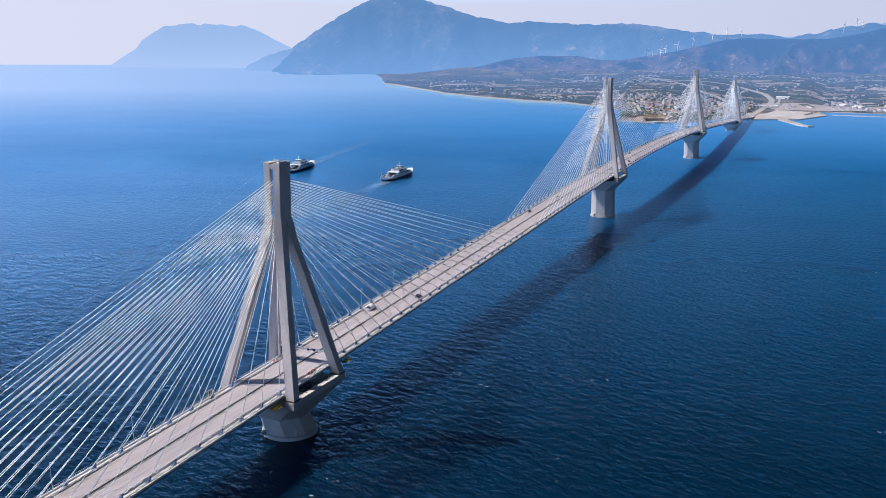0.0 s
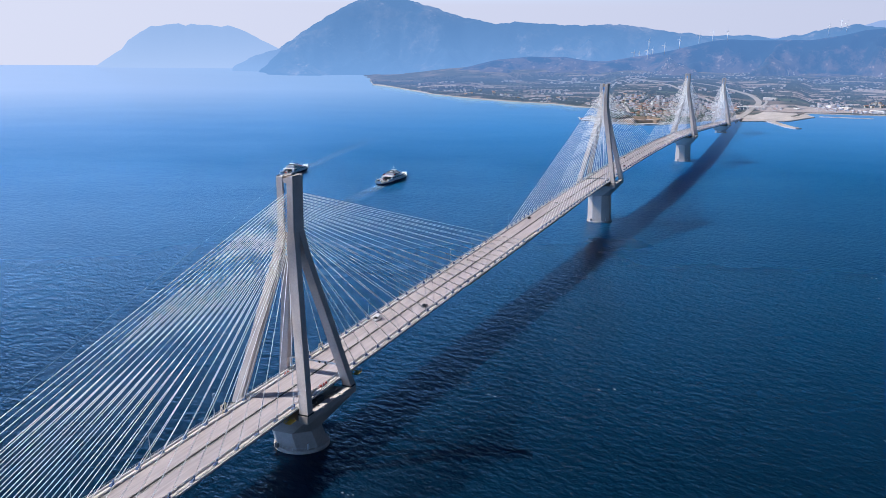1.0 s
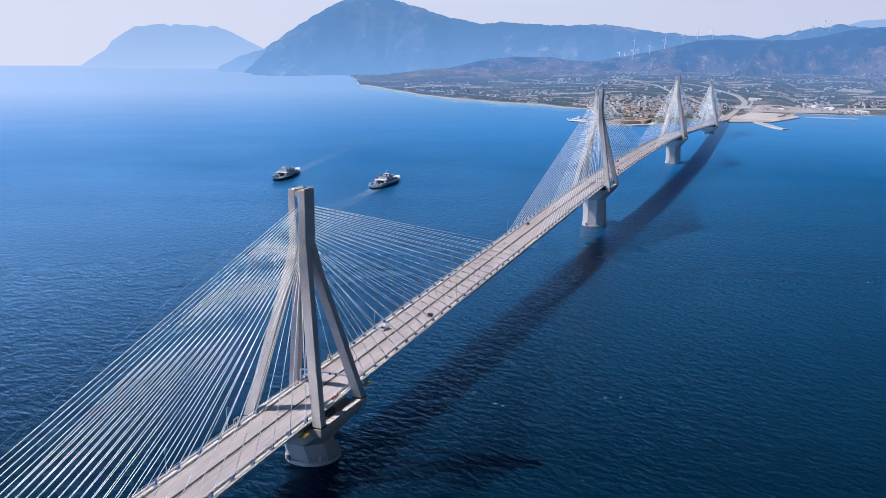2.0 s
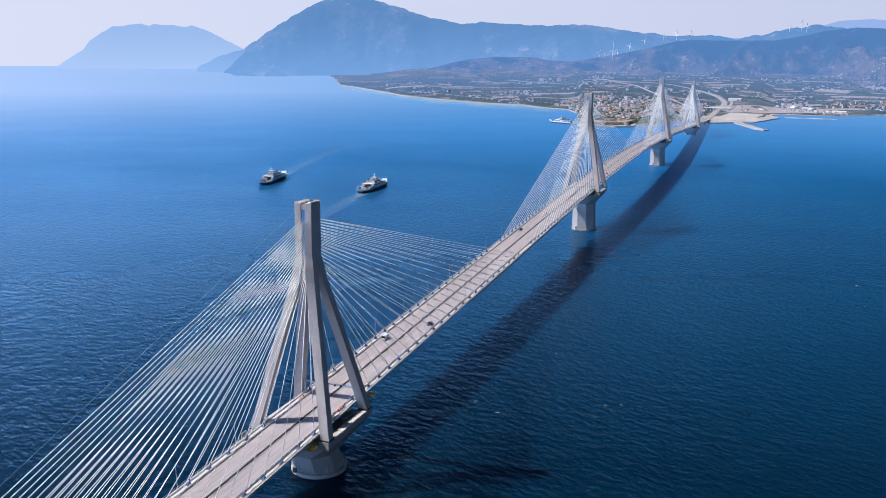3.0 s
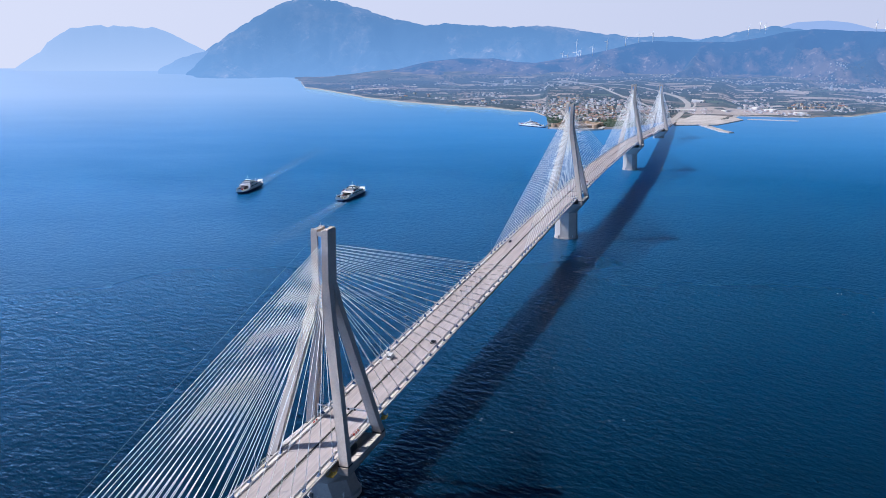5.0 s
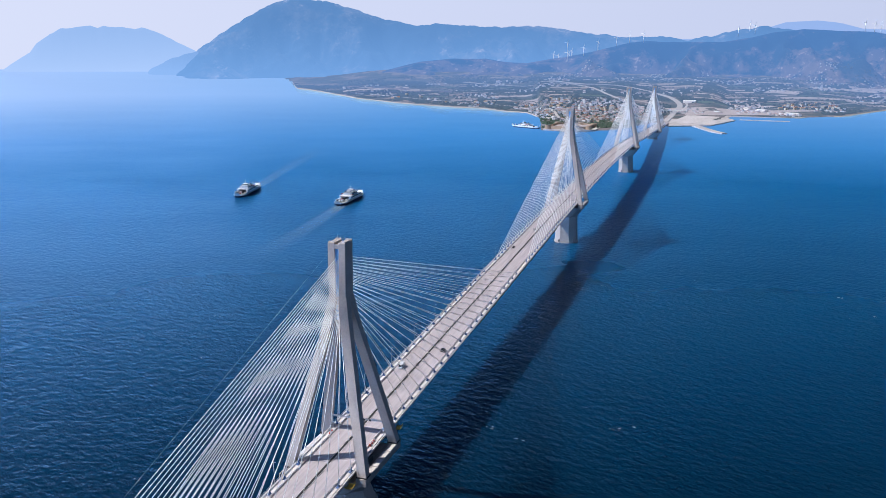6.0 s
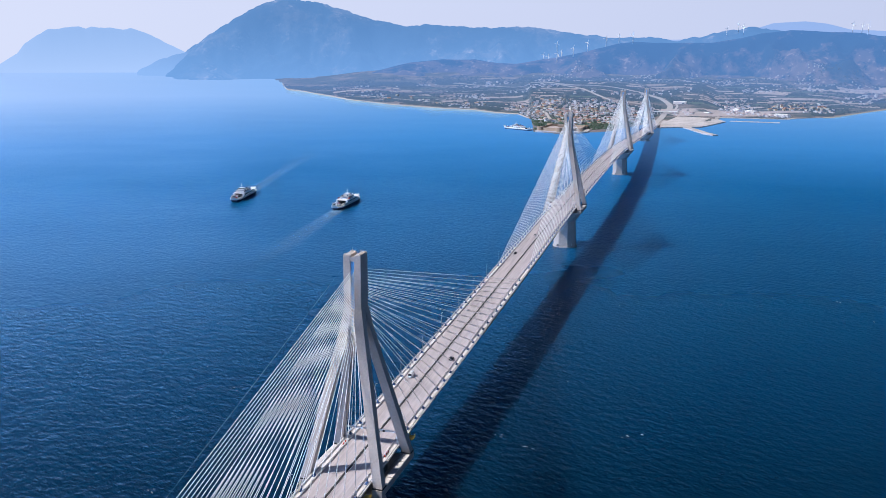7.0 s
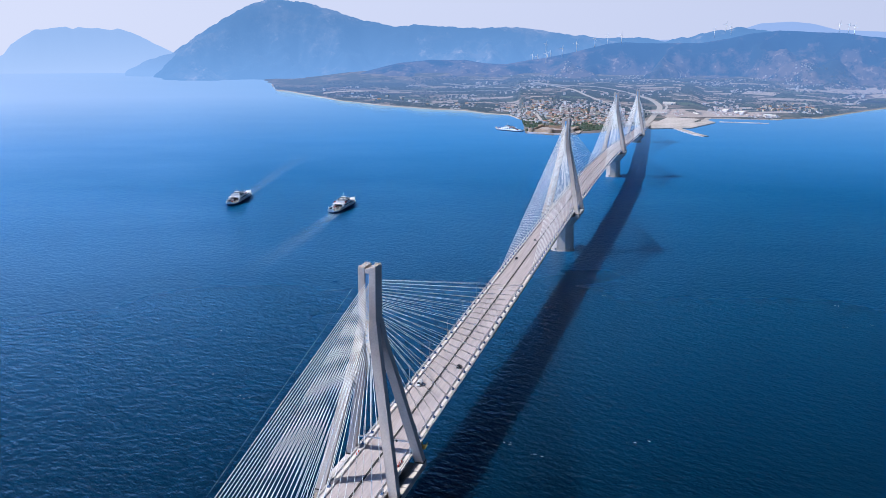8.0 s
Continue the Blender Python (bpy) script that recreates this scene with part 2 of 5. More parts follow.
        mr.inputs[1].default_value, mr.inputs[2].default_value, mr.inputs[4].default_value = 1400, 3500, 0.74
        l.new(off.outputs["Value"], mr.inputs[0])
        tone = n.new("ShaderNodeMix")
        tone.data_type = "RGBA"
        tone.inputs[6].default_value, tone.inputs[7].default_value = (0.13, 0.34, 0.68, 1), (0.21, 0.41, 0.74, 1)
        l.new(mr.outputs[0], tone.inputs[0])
        # the painted haze is whiter on the side of the sun
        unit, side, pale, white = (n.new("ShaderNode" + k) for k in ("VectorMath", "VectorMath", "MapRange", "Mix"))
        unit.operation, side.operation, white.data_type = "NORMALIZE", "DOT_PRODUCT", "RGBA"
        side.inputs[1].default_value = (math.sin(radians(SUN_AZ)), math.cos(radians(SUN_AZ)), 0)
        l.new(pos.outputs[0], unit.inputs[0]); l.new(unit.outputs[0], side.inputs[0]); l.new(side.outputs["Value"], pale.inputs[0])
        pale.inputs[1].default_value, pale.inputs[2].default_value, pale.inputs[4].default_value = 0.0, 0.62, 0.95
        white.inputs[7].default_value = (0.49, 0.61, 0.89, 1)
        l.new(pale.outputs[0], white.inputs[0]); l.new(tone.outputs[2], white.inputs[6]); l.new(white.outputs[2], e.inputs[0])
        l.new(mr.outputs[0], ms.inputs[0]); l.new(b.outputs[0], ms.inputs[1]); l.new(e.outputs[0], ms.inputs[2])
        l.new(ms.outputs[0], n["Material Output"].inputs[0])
    return m


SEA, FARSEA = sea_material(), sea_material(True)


# ---- mesh helpers ----
def empty(name, m):
    ob = new(name)
    ob.matrix_world = m
    return ob


def link(name, bm, mat, parent=None, label="", smooth=False):
    me = bpy.data.meshes.new(name)
    bm.to_mesh(me)
    bm.free()
    me.materials.append(mat)
    if smooth:
        me.shade_smooth()
    ob = new(name, me)
    if parent:
        ob.parent = parent
    if label:
        tagged(ob, label)
    return ob


def part(name, bm, mat, parent, label="", smooth=False):
    return link(name, bm, mat, parent, label, smooth)


def share(name, src, parent, m):
    """Another part on the same mesh."""
    ob = new(name, src.data)
    ob.parent = parent
    ob.matrix_basis = m
    return ob


def box(bm, x0, x1, y0, y1, z0, z1, bevel=0.0):
    vs = [bm.verts.new(c) for c in ((x0, y0, z0), (x1, y0, z0), (x1, y1, z0), (x0, y1, z0), (x0, y0, z1), (x1, y0, z1), (x1, y1, z1), (x0, y1, z1))]
    fs = [bm.faces.new([vs[i] for i in f]) for f in ((3, 2, 1, 0), (4, 5, 6, 7), (0, 1, 5, 4), (1, 2, 6, 5), (2, 3, 7, 6), (3, 0, 4, 7))]
    if bevel:
        bmesh.ops.bevel(bm, geom=list({e for f in fs for e in f.edges}), offset=bevel, segments=1, affect="EDGES")
    return bm


def loft(bm, rings, caps=True):
    """Skin a list of closed rings of equal length."""
    rows = [[bm.verts.new(p) for p in r] for r in rings]
    for a, b in zip(rows, rows[1:]):
        for i in range(len(a)):
            j = (i + 1) % len(a)
            bm.faces.new((a[i], a[j], b[j], b[i]))
    if caps:
        bm.faces.new(rows[0][::-1]); bm.faces.new(rows[-1])
    bmesh.ops.recalc_face_normals(bm, faces=bm.faces)
    return bm


def rod(bm, a, b, r, n=6, r2=None):
    a, b = Vector(a), Vector(b)
    q = (b - a).to_track_quat("Z", "Y")
    ring = [q @ Vector((math.cos(2 * math.pi * i / n), math.sin(2 * math.pi * i / n), 0)) for i in range(n)]
    return loft(bm, [[a + v * r for v in ring], [b + v * (r if r2 is None else r2) for v in ring]])


def poly_ring(r, z, n, turn=0.0, sx=1.0):
    return [(r * math.cos(turn + 2 * math.pi * i / n) * sx, r * math.sin(turn + 2 * math.pi * i / n), z) for i in range(n)]


def B():
    return bmesh.new()


# ---- sea and land forms ----
CX, CY = 170.0, -330.0                # a point over the water from which the distance is laid out


def polar(az, d):
    return CX + d * math.sin(radians(az)), CY + d * math.cos(radians(az))


def smooth(a, b, x):
    u = min(1.0, max(0.0, (x - a) / (b - a)))
    return u * u * (3 - 2 * u)


def sea_level(d):
    u = max(0.0, (d - 2400) / 2500)
    return 68 * u * u - 5.0 * (1 - smooth(420, 880, d))


def curve_at(points, x):
    """A value between the given (x, value) points."""
    if x <= points[0][0]:
        return points[0][1]
    for (xa, va), (xb, vb) in zip(points, points[1:]):
        if x <= xb:
            u = (x - xa) / (xb - xa)
            return va + (vb - va) * u
    return points[-1][1]


def fbm(x, y, s, octaves=5):
    return noise.fractal(Vector((x * s, y * s, 0.37)), 1.0, 2.0, octaves)


def field(azs, ds, height):
    """A sheet over azimuths and distances."""
    bm = B()
    rows = [[bm.verts.new((*polar(a, d), height(a, d))) for a in azs] for d in ds]
    for r, q in zip(rows, rows[1:]):
        for i in range(len(r) - 1):
            bm.faces.new((r[i], r[i + 1], q[i + 1], q[i]))
    return bm


def steps(a, b, n):
    return [a + (b - a) * i / n for i in range(n + 1)]


def sea_sheet(name, ds, mat, label):
    bm = field([i * 2.0 for i in range(181)], ds, lambda a, d: sea_level(d))
    bmesh.ops.remove_doubles(bm, verts=bm.verts, dist=0.005)
    tagged(link(name, bm, mat, smooth=True), label, "sea", kind="structure")


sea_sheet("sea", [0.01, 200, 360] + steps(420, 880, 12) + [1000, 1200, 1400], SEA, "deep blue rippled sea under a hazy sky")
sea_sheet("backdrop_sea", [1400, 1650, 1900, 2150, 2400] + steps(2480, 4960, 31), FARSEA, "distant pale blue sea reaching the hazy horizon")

COAST = [(-40, 5200), (-34.5, 4800), (-31, 4630), (-29, 4570), (-27.5, 4480), (-26.9, 4150), (-26.7, 3800), (-26.0, 3745), (-23.9, 3440), (-22.9, 3290), (-20.6, 3105), (-19.5, 3040), (-17, 2925), (-15.3, 2890), (-13.85, 2780),
         (-12.5, 2735), (-11.75, 2560), (-11.6, 2175), (-10.1, 2120), (-7.05, 2225), (-4.55, 2470), (-2.5, 2400), (-1.2, 2440), (-0.4, 2760), (3.0, 2745), (5.95, 2872), (9.5, 3350), (14, 3900), (22, 4700), (30, 5200)]
HILL = [(-34, 30), (-30, 40), (-24, 50), (-21, 85), (-19, 125), (-17, 142), (-15, 140), (-13.5, 125), (-12.4, 122), (-11.3, 136), (-10.2, 150), (-8.9, 172), (-7.1, 203), (-6.2, 220), (-5, 226), (-3, 226), (-0.8, 225), (0.8, 245), (2.1, 271), (3.6, 288), (5.7, 276), (7, 271), (8.4, 256), (14, 230), (26, 180)]
RANGE = [(-34.5, 0), (-33.5, 95), (-32.4, 165), (-31, 248), (-29.6, 318), (-28.2, 374), (-26.9, 412), (-24.8, 400), (-22.7, 358), (-21.2, 314), (-19.2, 291), (-17.6, 294), (-15.8, 285), (-13.8, 281), (-11.4, 292), (-9.1, 268), (-6.2, 242), (-4.3, 246), (-2.9, 233), (-1.3, 252), (0.0, 284), (1.4, 300), (2.6, 285), (5, 270), (9.3, 250), (14, 230), (24, 190)]
PROMONTORY = [(-35.4, 50), (-35.2, 72), (-34.8, 88), (-34.1, 118), (-33.4, 140), (-32.6, 158), (-31.6, 164)]
PALE = [(-6, 70), (-3.7, 238), (-1, 245), (1.6, 295), (2.6, 323), (4.3, 331), (5.5, 320), (6.7, 292), (9.3, 282), (14, 250), (26, 200)]
ISLE = [(-43.5, 40), (-42.6, 96), (-42.2, 118), (-41.6, 150), (-41.2, 196), (-40.5, 236), (-39.9, 262), (-39, 272), (-38.3, 279), (-37.9, 268), (-37.6, 281), (-36.6, 275), (-35.9, 268), (-35.5, 274), (-34.9, 262), (-34.0, 226), (-32.6, 165), (-32.2, 148), (-31, 110), (-30.5, 90)]


def land_height(a, d):
    x, y = polar(a, d)
    shore = d - curve_at(COAST, a) + 14 * fbm(x, y, 0.02, 3)
    base = sea_level(d)
    if shore < 0:
        return base - 3
    return base + 2.2 * smooth(0, 25, shore) + 7 * smooth(100, 900, shore) * (0.5 + fbm(x, y, 0.003, 3)) + 42 * smooth(250, 1500, shore) * smooth(-27, -20, a)


def ridged(x, y, s):
    return 1 - 2 * abs(noise.fractal(Vector((x * s, y * s, 1.7)), 1.1, 2.1, 4))


def hill_height(a, d):
    x, y = polar(a, d)
    keep = 1 - 0.95 * smooth(4170, 4320, d)
    w = d + (150 * fbm(x, y, 0.0032, 3) + 35 * fbm(x, y, 0.011, 3)) * keep
    rise = 0.16 * smooth(3560, 4000, w) + 0.84 * smooth(3880, 4330, w)
    spur = 1 - (0.70 * min(1.0, max(0.0, 1 - ridged(x, y, 0.0024))) + 0.2 * min(1.0, max(0.0, 1 - ridged(y, x, 0.0075))) + 0.06 * fbm(x, y, 0.012, 3)) * keep
    return sea_level(d) - 6 + 18 * smooth(-26, -22, a) + (curve_at(HILL, a) - 55) * rise * spur - 60 * smooth(4380, 4600, d)


tagged(link("ground", field(steps(-34, 26, 300), steps(1700, 2500, 54), land_height), FIELD, smooth=True), "coastal land of dry grass and scrub behind the beach", "land", kind="structure")
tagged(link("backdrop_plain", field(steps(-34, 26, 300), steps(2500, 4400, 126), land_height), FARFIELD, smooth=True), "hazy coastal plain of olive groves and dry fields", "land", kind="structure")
tagged(link("backdrop_hills", field(steps(-29, 26, 420), steps(3500, 4600, 110), hill_height), ROCK, smooth=True), "scrub-covered brown hills in blue haze behind the plain", "hill", kind="structure")


def range_height(a, d):
    x, y = polar(a, d)
    top = curve_at(RANGE, a) * (1 + 0.03 * smooth(-31, -28, a) * (1 - smooth(-13, -9, a)))
    f = smooth(4330, 4780, d + 110 * fbm(x, y, 0.005, 5) * (1 - smooth(4600, 4740, d))) * (1 - 0.5 * smooth(4800, 4950, d))
    top += 9 * fbm(x, y, 0.02, 4)
    return sea_level(d) - 12 + (top - sea_level(4780) + 12) * f * (1 - 0.6 * min(1.0, max(0.0, 1 - ridged(x, y, 0.0032))) * (1 - f))


def isle_height(a, d):
    x, y = polar(a, d)
    return sea_level(d) - 10 + (curve_at(ISLE, a) - sea_level(d) + 10) * smooth(4780, 4880, d) * (1 + 0.03 * fbm(x, y, 0.015, 5) + 0.1 * (ridged(x, y, 0.006) - 0.4) * (1 - smooth(4840, 4880, d)))


def pale_height(a, d):
    return sea_level(d) - 10 + (curve_at(PALE, a) - sea_level(d) + 10) * smooth(4860, 4920, d)


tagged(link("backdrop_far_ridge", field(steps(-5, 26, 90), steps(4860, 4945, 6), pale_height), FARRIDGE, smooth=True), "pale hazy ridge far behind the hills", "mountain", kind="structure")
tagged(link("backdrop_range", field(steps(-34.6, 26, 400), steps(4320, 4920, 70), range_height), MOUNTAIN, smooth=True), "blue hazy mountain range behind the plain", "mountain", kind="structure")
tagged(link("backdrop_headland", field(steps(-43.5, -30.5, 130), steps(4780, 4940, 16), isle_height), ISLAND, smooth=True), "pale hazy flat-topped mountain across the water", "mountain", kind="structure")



def promontory_height(a, d):
    x, y = polar(a, d)
    top = curve_at(PROMONTORY, a) + 6 * fbm(x, y, 0.02, 4)
    return sea_level(d) - 8 + (top - sea_level(d) + 8) * smooth(4560, 4730, d)


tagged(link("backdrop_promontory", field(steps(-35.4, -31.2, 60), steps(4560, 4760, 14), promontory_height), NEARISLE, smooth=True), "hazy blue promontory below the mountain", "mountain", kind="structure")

# ---- the bridge ----
PYLONS = ((0.0, 18.0, 113.2, 303, 281), (560.0, 40.5, 133.8, 246, 271), (1120.0, 39.5, 132.6, 271, 271), (1680.0, 18.0, 112.6, 271, 271))   # y, height of the leg feet, top, reach of the cables


def axis_x(y):
    return 0.1 + 5.6e-3 * y - 4.4e-6 * y * y


def deck_z(y):
    u = abs(y - 840)
    return 47.6 - 0.042 * u * u / 840 if u < 420 else 38.8 - 0.042 * (u - 420)


def leg(sx, sy, zf, zt):
    def ring(c, h, z, e=0.0):
        return [(sx * c + i * h, sy * (c + e) + j * h, z) for i, j in ((-1, -1), (1, -1), (1, 1), (-1, 1))]
    return loft(B(), [ring(16.6, 2.0, zf + 0.5, 1.6), ring(9.6, 2.0, zf + 34, 0.8), ring(3.7, 2.0, zf + 62), ring(2.05, 2.0, zf + 72)])


def pylon(y0, zf, zt, down, up):
    first, reach = 20.5, {-1: down, 1: up}
    ob = empty("bridge_pylon", pose(axis_x(y0), y0, 0))
    zs = zf - 14
    zw = sea_level(math.hypot(axis_x(y0) - CX, y0 - CY))
    dx, dy = (2.4, 0.8) if y0 == 0 else (0.6, 0.4)
    def moved(ring):
        return [(x + dx, y + dy, z) for x, y, z in ring]
    part("pier_footing", loft(B(), [moved(poly_ring(12.2, zw - 3, 40)), moved(poly_ring(12.2, zw + 1.2, 40)), moved(poly_ring(11.9, zw + 1.6, 40))]), PIER, ob)
    part("pier_shaft", loft(B(), [moved(poly_ring(11.7, zw + 1, 8, math.pi / 8)), poly_ring(11.3, zs, 8, math.pi / 8)]), PIER, ob)
    octo = ((-1, -.41), (-.41, -1), (.41, -1), (1, -.41), (1, .41), (.41, 1), (-.41, 1), (-1, .41))
    square = ((-1, -.93), (-.9, -1), (.9, -1), (1, -.93), (1, .93), (.9, 1), (-.9, 1), (-1, .93))
    head = loft(B(), [[(x * 10.6, y * 10.6, zs) for x, y in octo], [(x * 18.6, y * 20.2, zf - 3.4) for x, y in square], [(x * 18.9, y * 20.4, zf - 2.4) for x, y in square]])
    part("pier_door", box(B(), dx + 7.9, dx + 8.1, dy - 8.6, dy - 7.2, zw + 1.7, zw + 4.2), WHITE, ob, "white steel door in the pier")
    for k in range(10):
        a = radians(-150 + 24 * k)
        part("footing_post", rod(B(), (dx + 12 * math.cos(a), dy + 12 * math.sin(a), zw + 1.5), (dx + 12 * math.cos(a), dy + 12 * math.sin(a), zw + 2.7), 0.06, 5), GALV, ob)
    part("footing_rail", loft(B(), [moved(poly_ring(12.0, zw + 2.62, 40)), moved(poly_ring(12.06, zw + 2.62, 40)), moved(poly_ring(12.06, zw + 2.72, 40)), moved(poly_ring(12.0, zw + 2.72, 40))], False), GALV, ob)
    part("service_box", box(B(), dx - 6.4, dx - 4.8, dy - 12.0, dy - 11.0, zw + 1.5, zw + 3.6, 0.1), STEEL, ob)
    part("pier_head", head, PIER, ob)
    for sx in (-1, 1):
        xa, xb = sorted((sx * 15.4, sx * 18.9))
        part("rim_beam", box(B(), xa, xb, -19.0, 19.0, zf - 2.4, zf - 0.4, 0.15), PIER, ob)
        for k in range(4):
            part("rim_panel", box(B(), xa + 0.2, xb - 0.2, -15.6 + 7.9 * k, -8.2 + 7.9 * k, zf - 0.41, zf, 0.1), KERB, ob, "pale concrete panel on the pier rim")
        part("walkway_rail", box(B(), sx * 15.2 - 0.05, sx * 15.2 + 0.05, -15, 15, zf + 0.9, zf + 1.0), STEEL, ob)
        part("deck_bearing", box(B(), sx * 11.0 - 1.6, sx * 11.0 + 1.6, -3, 3, zf - 2.4, zf + 0.2, 0.1), STEEL, ob)
    for sx in (-1, 1):
        for sy in (-1, 1):
            part("leg_shoe", box(B(), sx * 16.6 - 2.35, sx * 16.6 + 2.35, sy * 18.2 - 2.35, sy * 18.2 + 2.35, zf + 0.01, zf + 0.5), DARK, ob, "dark steel shoe under the leg")
            part("corbel", box(B(), sx * 16.6 - 2.2, sx * 16.6 + 2.2, sy * 18.4 - 2.4, sy * 18.4 + 2.4, zf - 3.4, zf, 0.1), PIER, ob)
            part("leg", leg(sx, sy, zf, zt), CONCRETE, ob)
    for sx in (-1, 1):
        x0, x1 = sorted((sx * 0.9, sx * 3.9))
        part("head_wall", box(B(), x0, x1, -4.0, 4.0, zf + 66, zt, 0.15), CONCRETE, ob)
    for sy in (-1, 1):
        y0_, y1_ = sorted((sy * 2.7, sy * 3.9))
        part("head_lintel", box(B(), -0.9, 0.9, y0_, y1_, zt - 2.6, zt - 0.7), CONCRETE, ob)
        part("slot_panel", box(B(), -0.9, 0.9, sy * 2.9 - 0.2, sy * 2.9 + 0.2, zt - 7.0, zt - 2.6), CORE, ob, "light blue steel panel at the head of the slot")
    part("head_floor", box(B(), -0.9, 0.9, -2.7, 2.7, zt - 2.3, zt - 1.5), CONCRETE, ob)
    for sx in (-1, 1):
        part("roof_upstand", box(B(), sx * 3.6 - 0.2, sx * 3.6 + 0.2, -3.8, 2.2 * sx, zt - 0.05, zt + 0.45, 0.04), CONCRETE, ob)
        part("roof_upstand", box(B(), sx * 2.4 - 1.3, sx * 2.4 + 1.3, 3.3, 3.8, zt - 0.05, zt + 0.5, 0.04), CONCRETE, ob)
        part("hatch_cover", box(B(), sx * 2.2 - 0.6, sx * 2.2 + 0.6, -2.4, -1.2, zt - 0.05, zt + 0.25, 0.04), GALV, ob)
        part("guard_rail", rod(B(), (sx * 1.0, -3.6, zt + 1.0), (sx * 1.0, 3.2, zt + 1.0), 0.05, 5), GALV, ob)
        for yy in (-3.6, -0.2, 3.2):
            part("guard_post", rod(B(), (sx * 1.0, yy, zt - 0.05), (sx * 1.0, yy, zt + 1.0), 0.05, 5), GALV, ob)
    part("mast", rod(B(), (-1.6, 1.0, zt), (-1.6, 1.0, zt + 2.6), 0.09), GALV, ob)
    core = part("anchor_core", box(B(), -0.9, 0.9, -3.3, 3.3, zf + 62, zt - 7.0), CORE, ob, "light blue steel anchorage core in the slot")
    for sy in (-1, 1):
        for k in range(11):
            z = zf + 64 + 2.1 * k
            part("core_brace", rod(B(), (-0.75 * (1 - 2 * (k % 2)), sy * 3.38, z), (0.75 * (1 - 2 * (k % 2)), sy * 3.38, z + 2.1), 0.13, 5), WHITE, core, "white diagonal brace")
    for sy in (-1, 1):
        for sx in (-1, 1):
            for k in range(23):
                ya = y0 + sy * (first + (reach[sy] - first) * k / 22)
                a = Vector((sx * 0.75, sy * 3.2, zf + 63.5 + 1.12 * k))
                b = Vector((axis_x(ya) - axis_x(y0) + sx * 12.2, ya - y0, deck_z(ya) + 0.6))
                part("stay_cable", rod(B(), a, b, 0.138, 6), CABLE, ob, smooth=True)
    return tagged(ob, "pale concrete four-legged pylon on octagonal pier with white stay cables", "bridge pylon", "pylons of the bridge")


for row in PYLONS:
    pylon(*row)


def strip(x0, x1, z0, z1, y0, y1, step=10.0):
    """A beam of constant section that follows the deck."""
    rings = []
    for y in steps(y0, y1, max(1, round((y1 - y0) / step))):
        c, z = axis_x(y), deck_z(y)
        rings.append([(c + x0, y, z + z0), (c + x1, y, z + z0), (c + x1, y, z + z1), (c + x0, y, z + z1)])
    return loft(B(), rings)


deck = tagged(empty("bridge_deck", pose(0, 0, 0)), "long grey motorway deck with parapets and blue cable anchors", "bridge deck")
Y0, Y1 = -420.0, 2150.0
part("slab", strip(-13.6, 13.6, -0.5, 0, Y0, Y1), KERB, deck)
for s in (-1, 1):
    def span(a, b):
        return sorted((s * a, s * b))
    part("carriageway", strip(*span(0.62, 10.0), 0.004, 0.06, Y0, Y1), ASPHALT, deck, "worn pale grey asphalt")
    part("parapet_kerb", strip(*span(10.05, 10.45), 0.004, 0.35, Y0, Y1), KERB, deck)
    part("parapet_rail", strip(*span(10.15, 10.3), 0.72, 0.86, Y0, Y1), KERB, deck)
    part("edge_beam", strip(*span(13.1, 13.6), 0.004, 0.3, Y0, Y1), KERB, deck)
    part("service_duct", strip(*span(12.6, 12.9), 0.004, 0.35, Y0, Y1), GALV, deck)
    part("handrail", strip(*span(13.32, 13.4), 1.2, 1.28, Y0, Y1), GALV, deck)
    part("middle_rail", strip(*span(13.33, 13.39), 0.75, 0.8, Y0, Y1), GALV, deck)
    part("girder", strip(*span(10.4, 11.2), -2.7, -0.504, Y0, Y1), STEEL, deck)
    part("median_kerb", strip(*span(0.64, 0.78), 0.064, 0.25, Y0, Y1), KERB, deck)
part("median_gap", strip(-0.6, 0.6, 0.004, 0.03, Y0, Y1), DARK, deck, "dark open joint between the carriageways")
part("edge_fairing", strip(13.62, 13.8, -1.0, -0.45, 170, 430), material("yellow_green", (0.35, 0.36, 0.10), 0.6), deck, "yellow-green strip along the deck edge")


def deck_pose(x, y):
    """A place on the deck, turned to its slope."""
    return Matrix.Translation((axis_x(y) + x, y, deck_z(y))) @ pose(0, 0, 0, math.degrees(math.atan((deck_z(y + 1) - deck_z(y - 1)) / 2)))


# cross beams under the slab, expansion joints, lane dashes
beam = part("cross_beam", box(B(), -10.4, 10.4, -0.2, 0.2, -1.9, -0.51), STEEL, deck)
beam.matrix_basis = deck_pose(0, -116)
for y in range(-104, 700, 12):
    share("cross_beam", beam, deck, deck_pose(0, y))
joint = part("expansion_joint", box(B(), 0.7, 9.9, -0.12, 0.12, 0.062, 0.075), DARK, deck)
joint.matrix_basis = deck_pose(0, -150)
for y in (-150, 560 - 283, 560 + 290, 1120 + 283):
    share("expansion_joint", joint, deck, deck_pose(0, y))
    share("expansion_joint", joint, deck, deck_pose(-10.7, y))


PALE = material("pale_painted_steel", (0.80, 0.77, 0.76), 0.5, vary=0.1)


# parapet panels: one object each near the camera, joined further off
def panel_mesh():
    bm = box(B(), -0.06, 0.06, -1.2, 1.2, 0.38, 0.68)
    box(bm, -0.1, 0.1, -1.75, -1.6, 0.3, 1.05)
    return bm


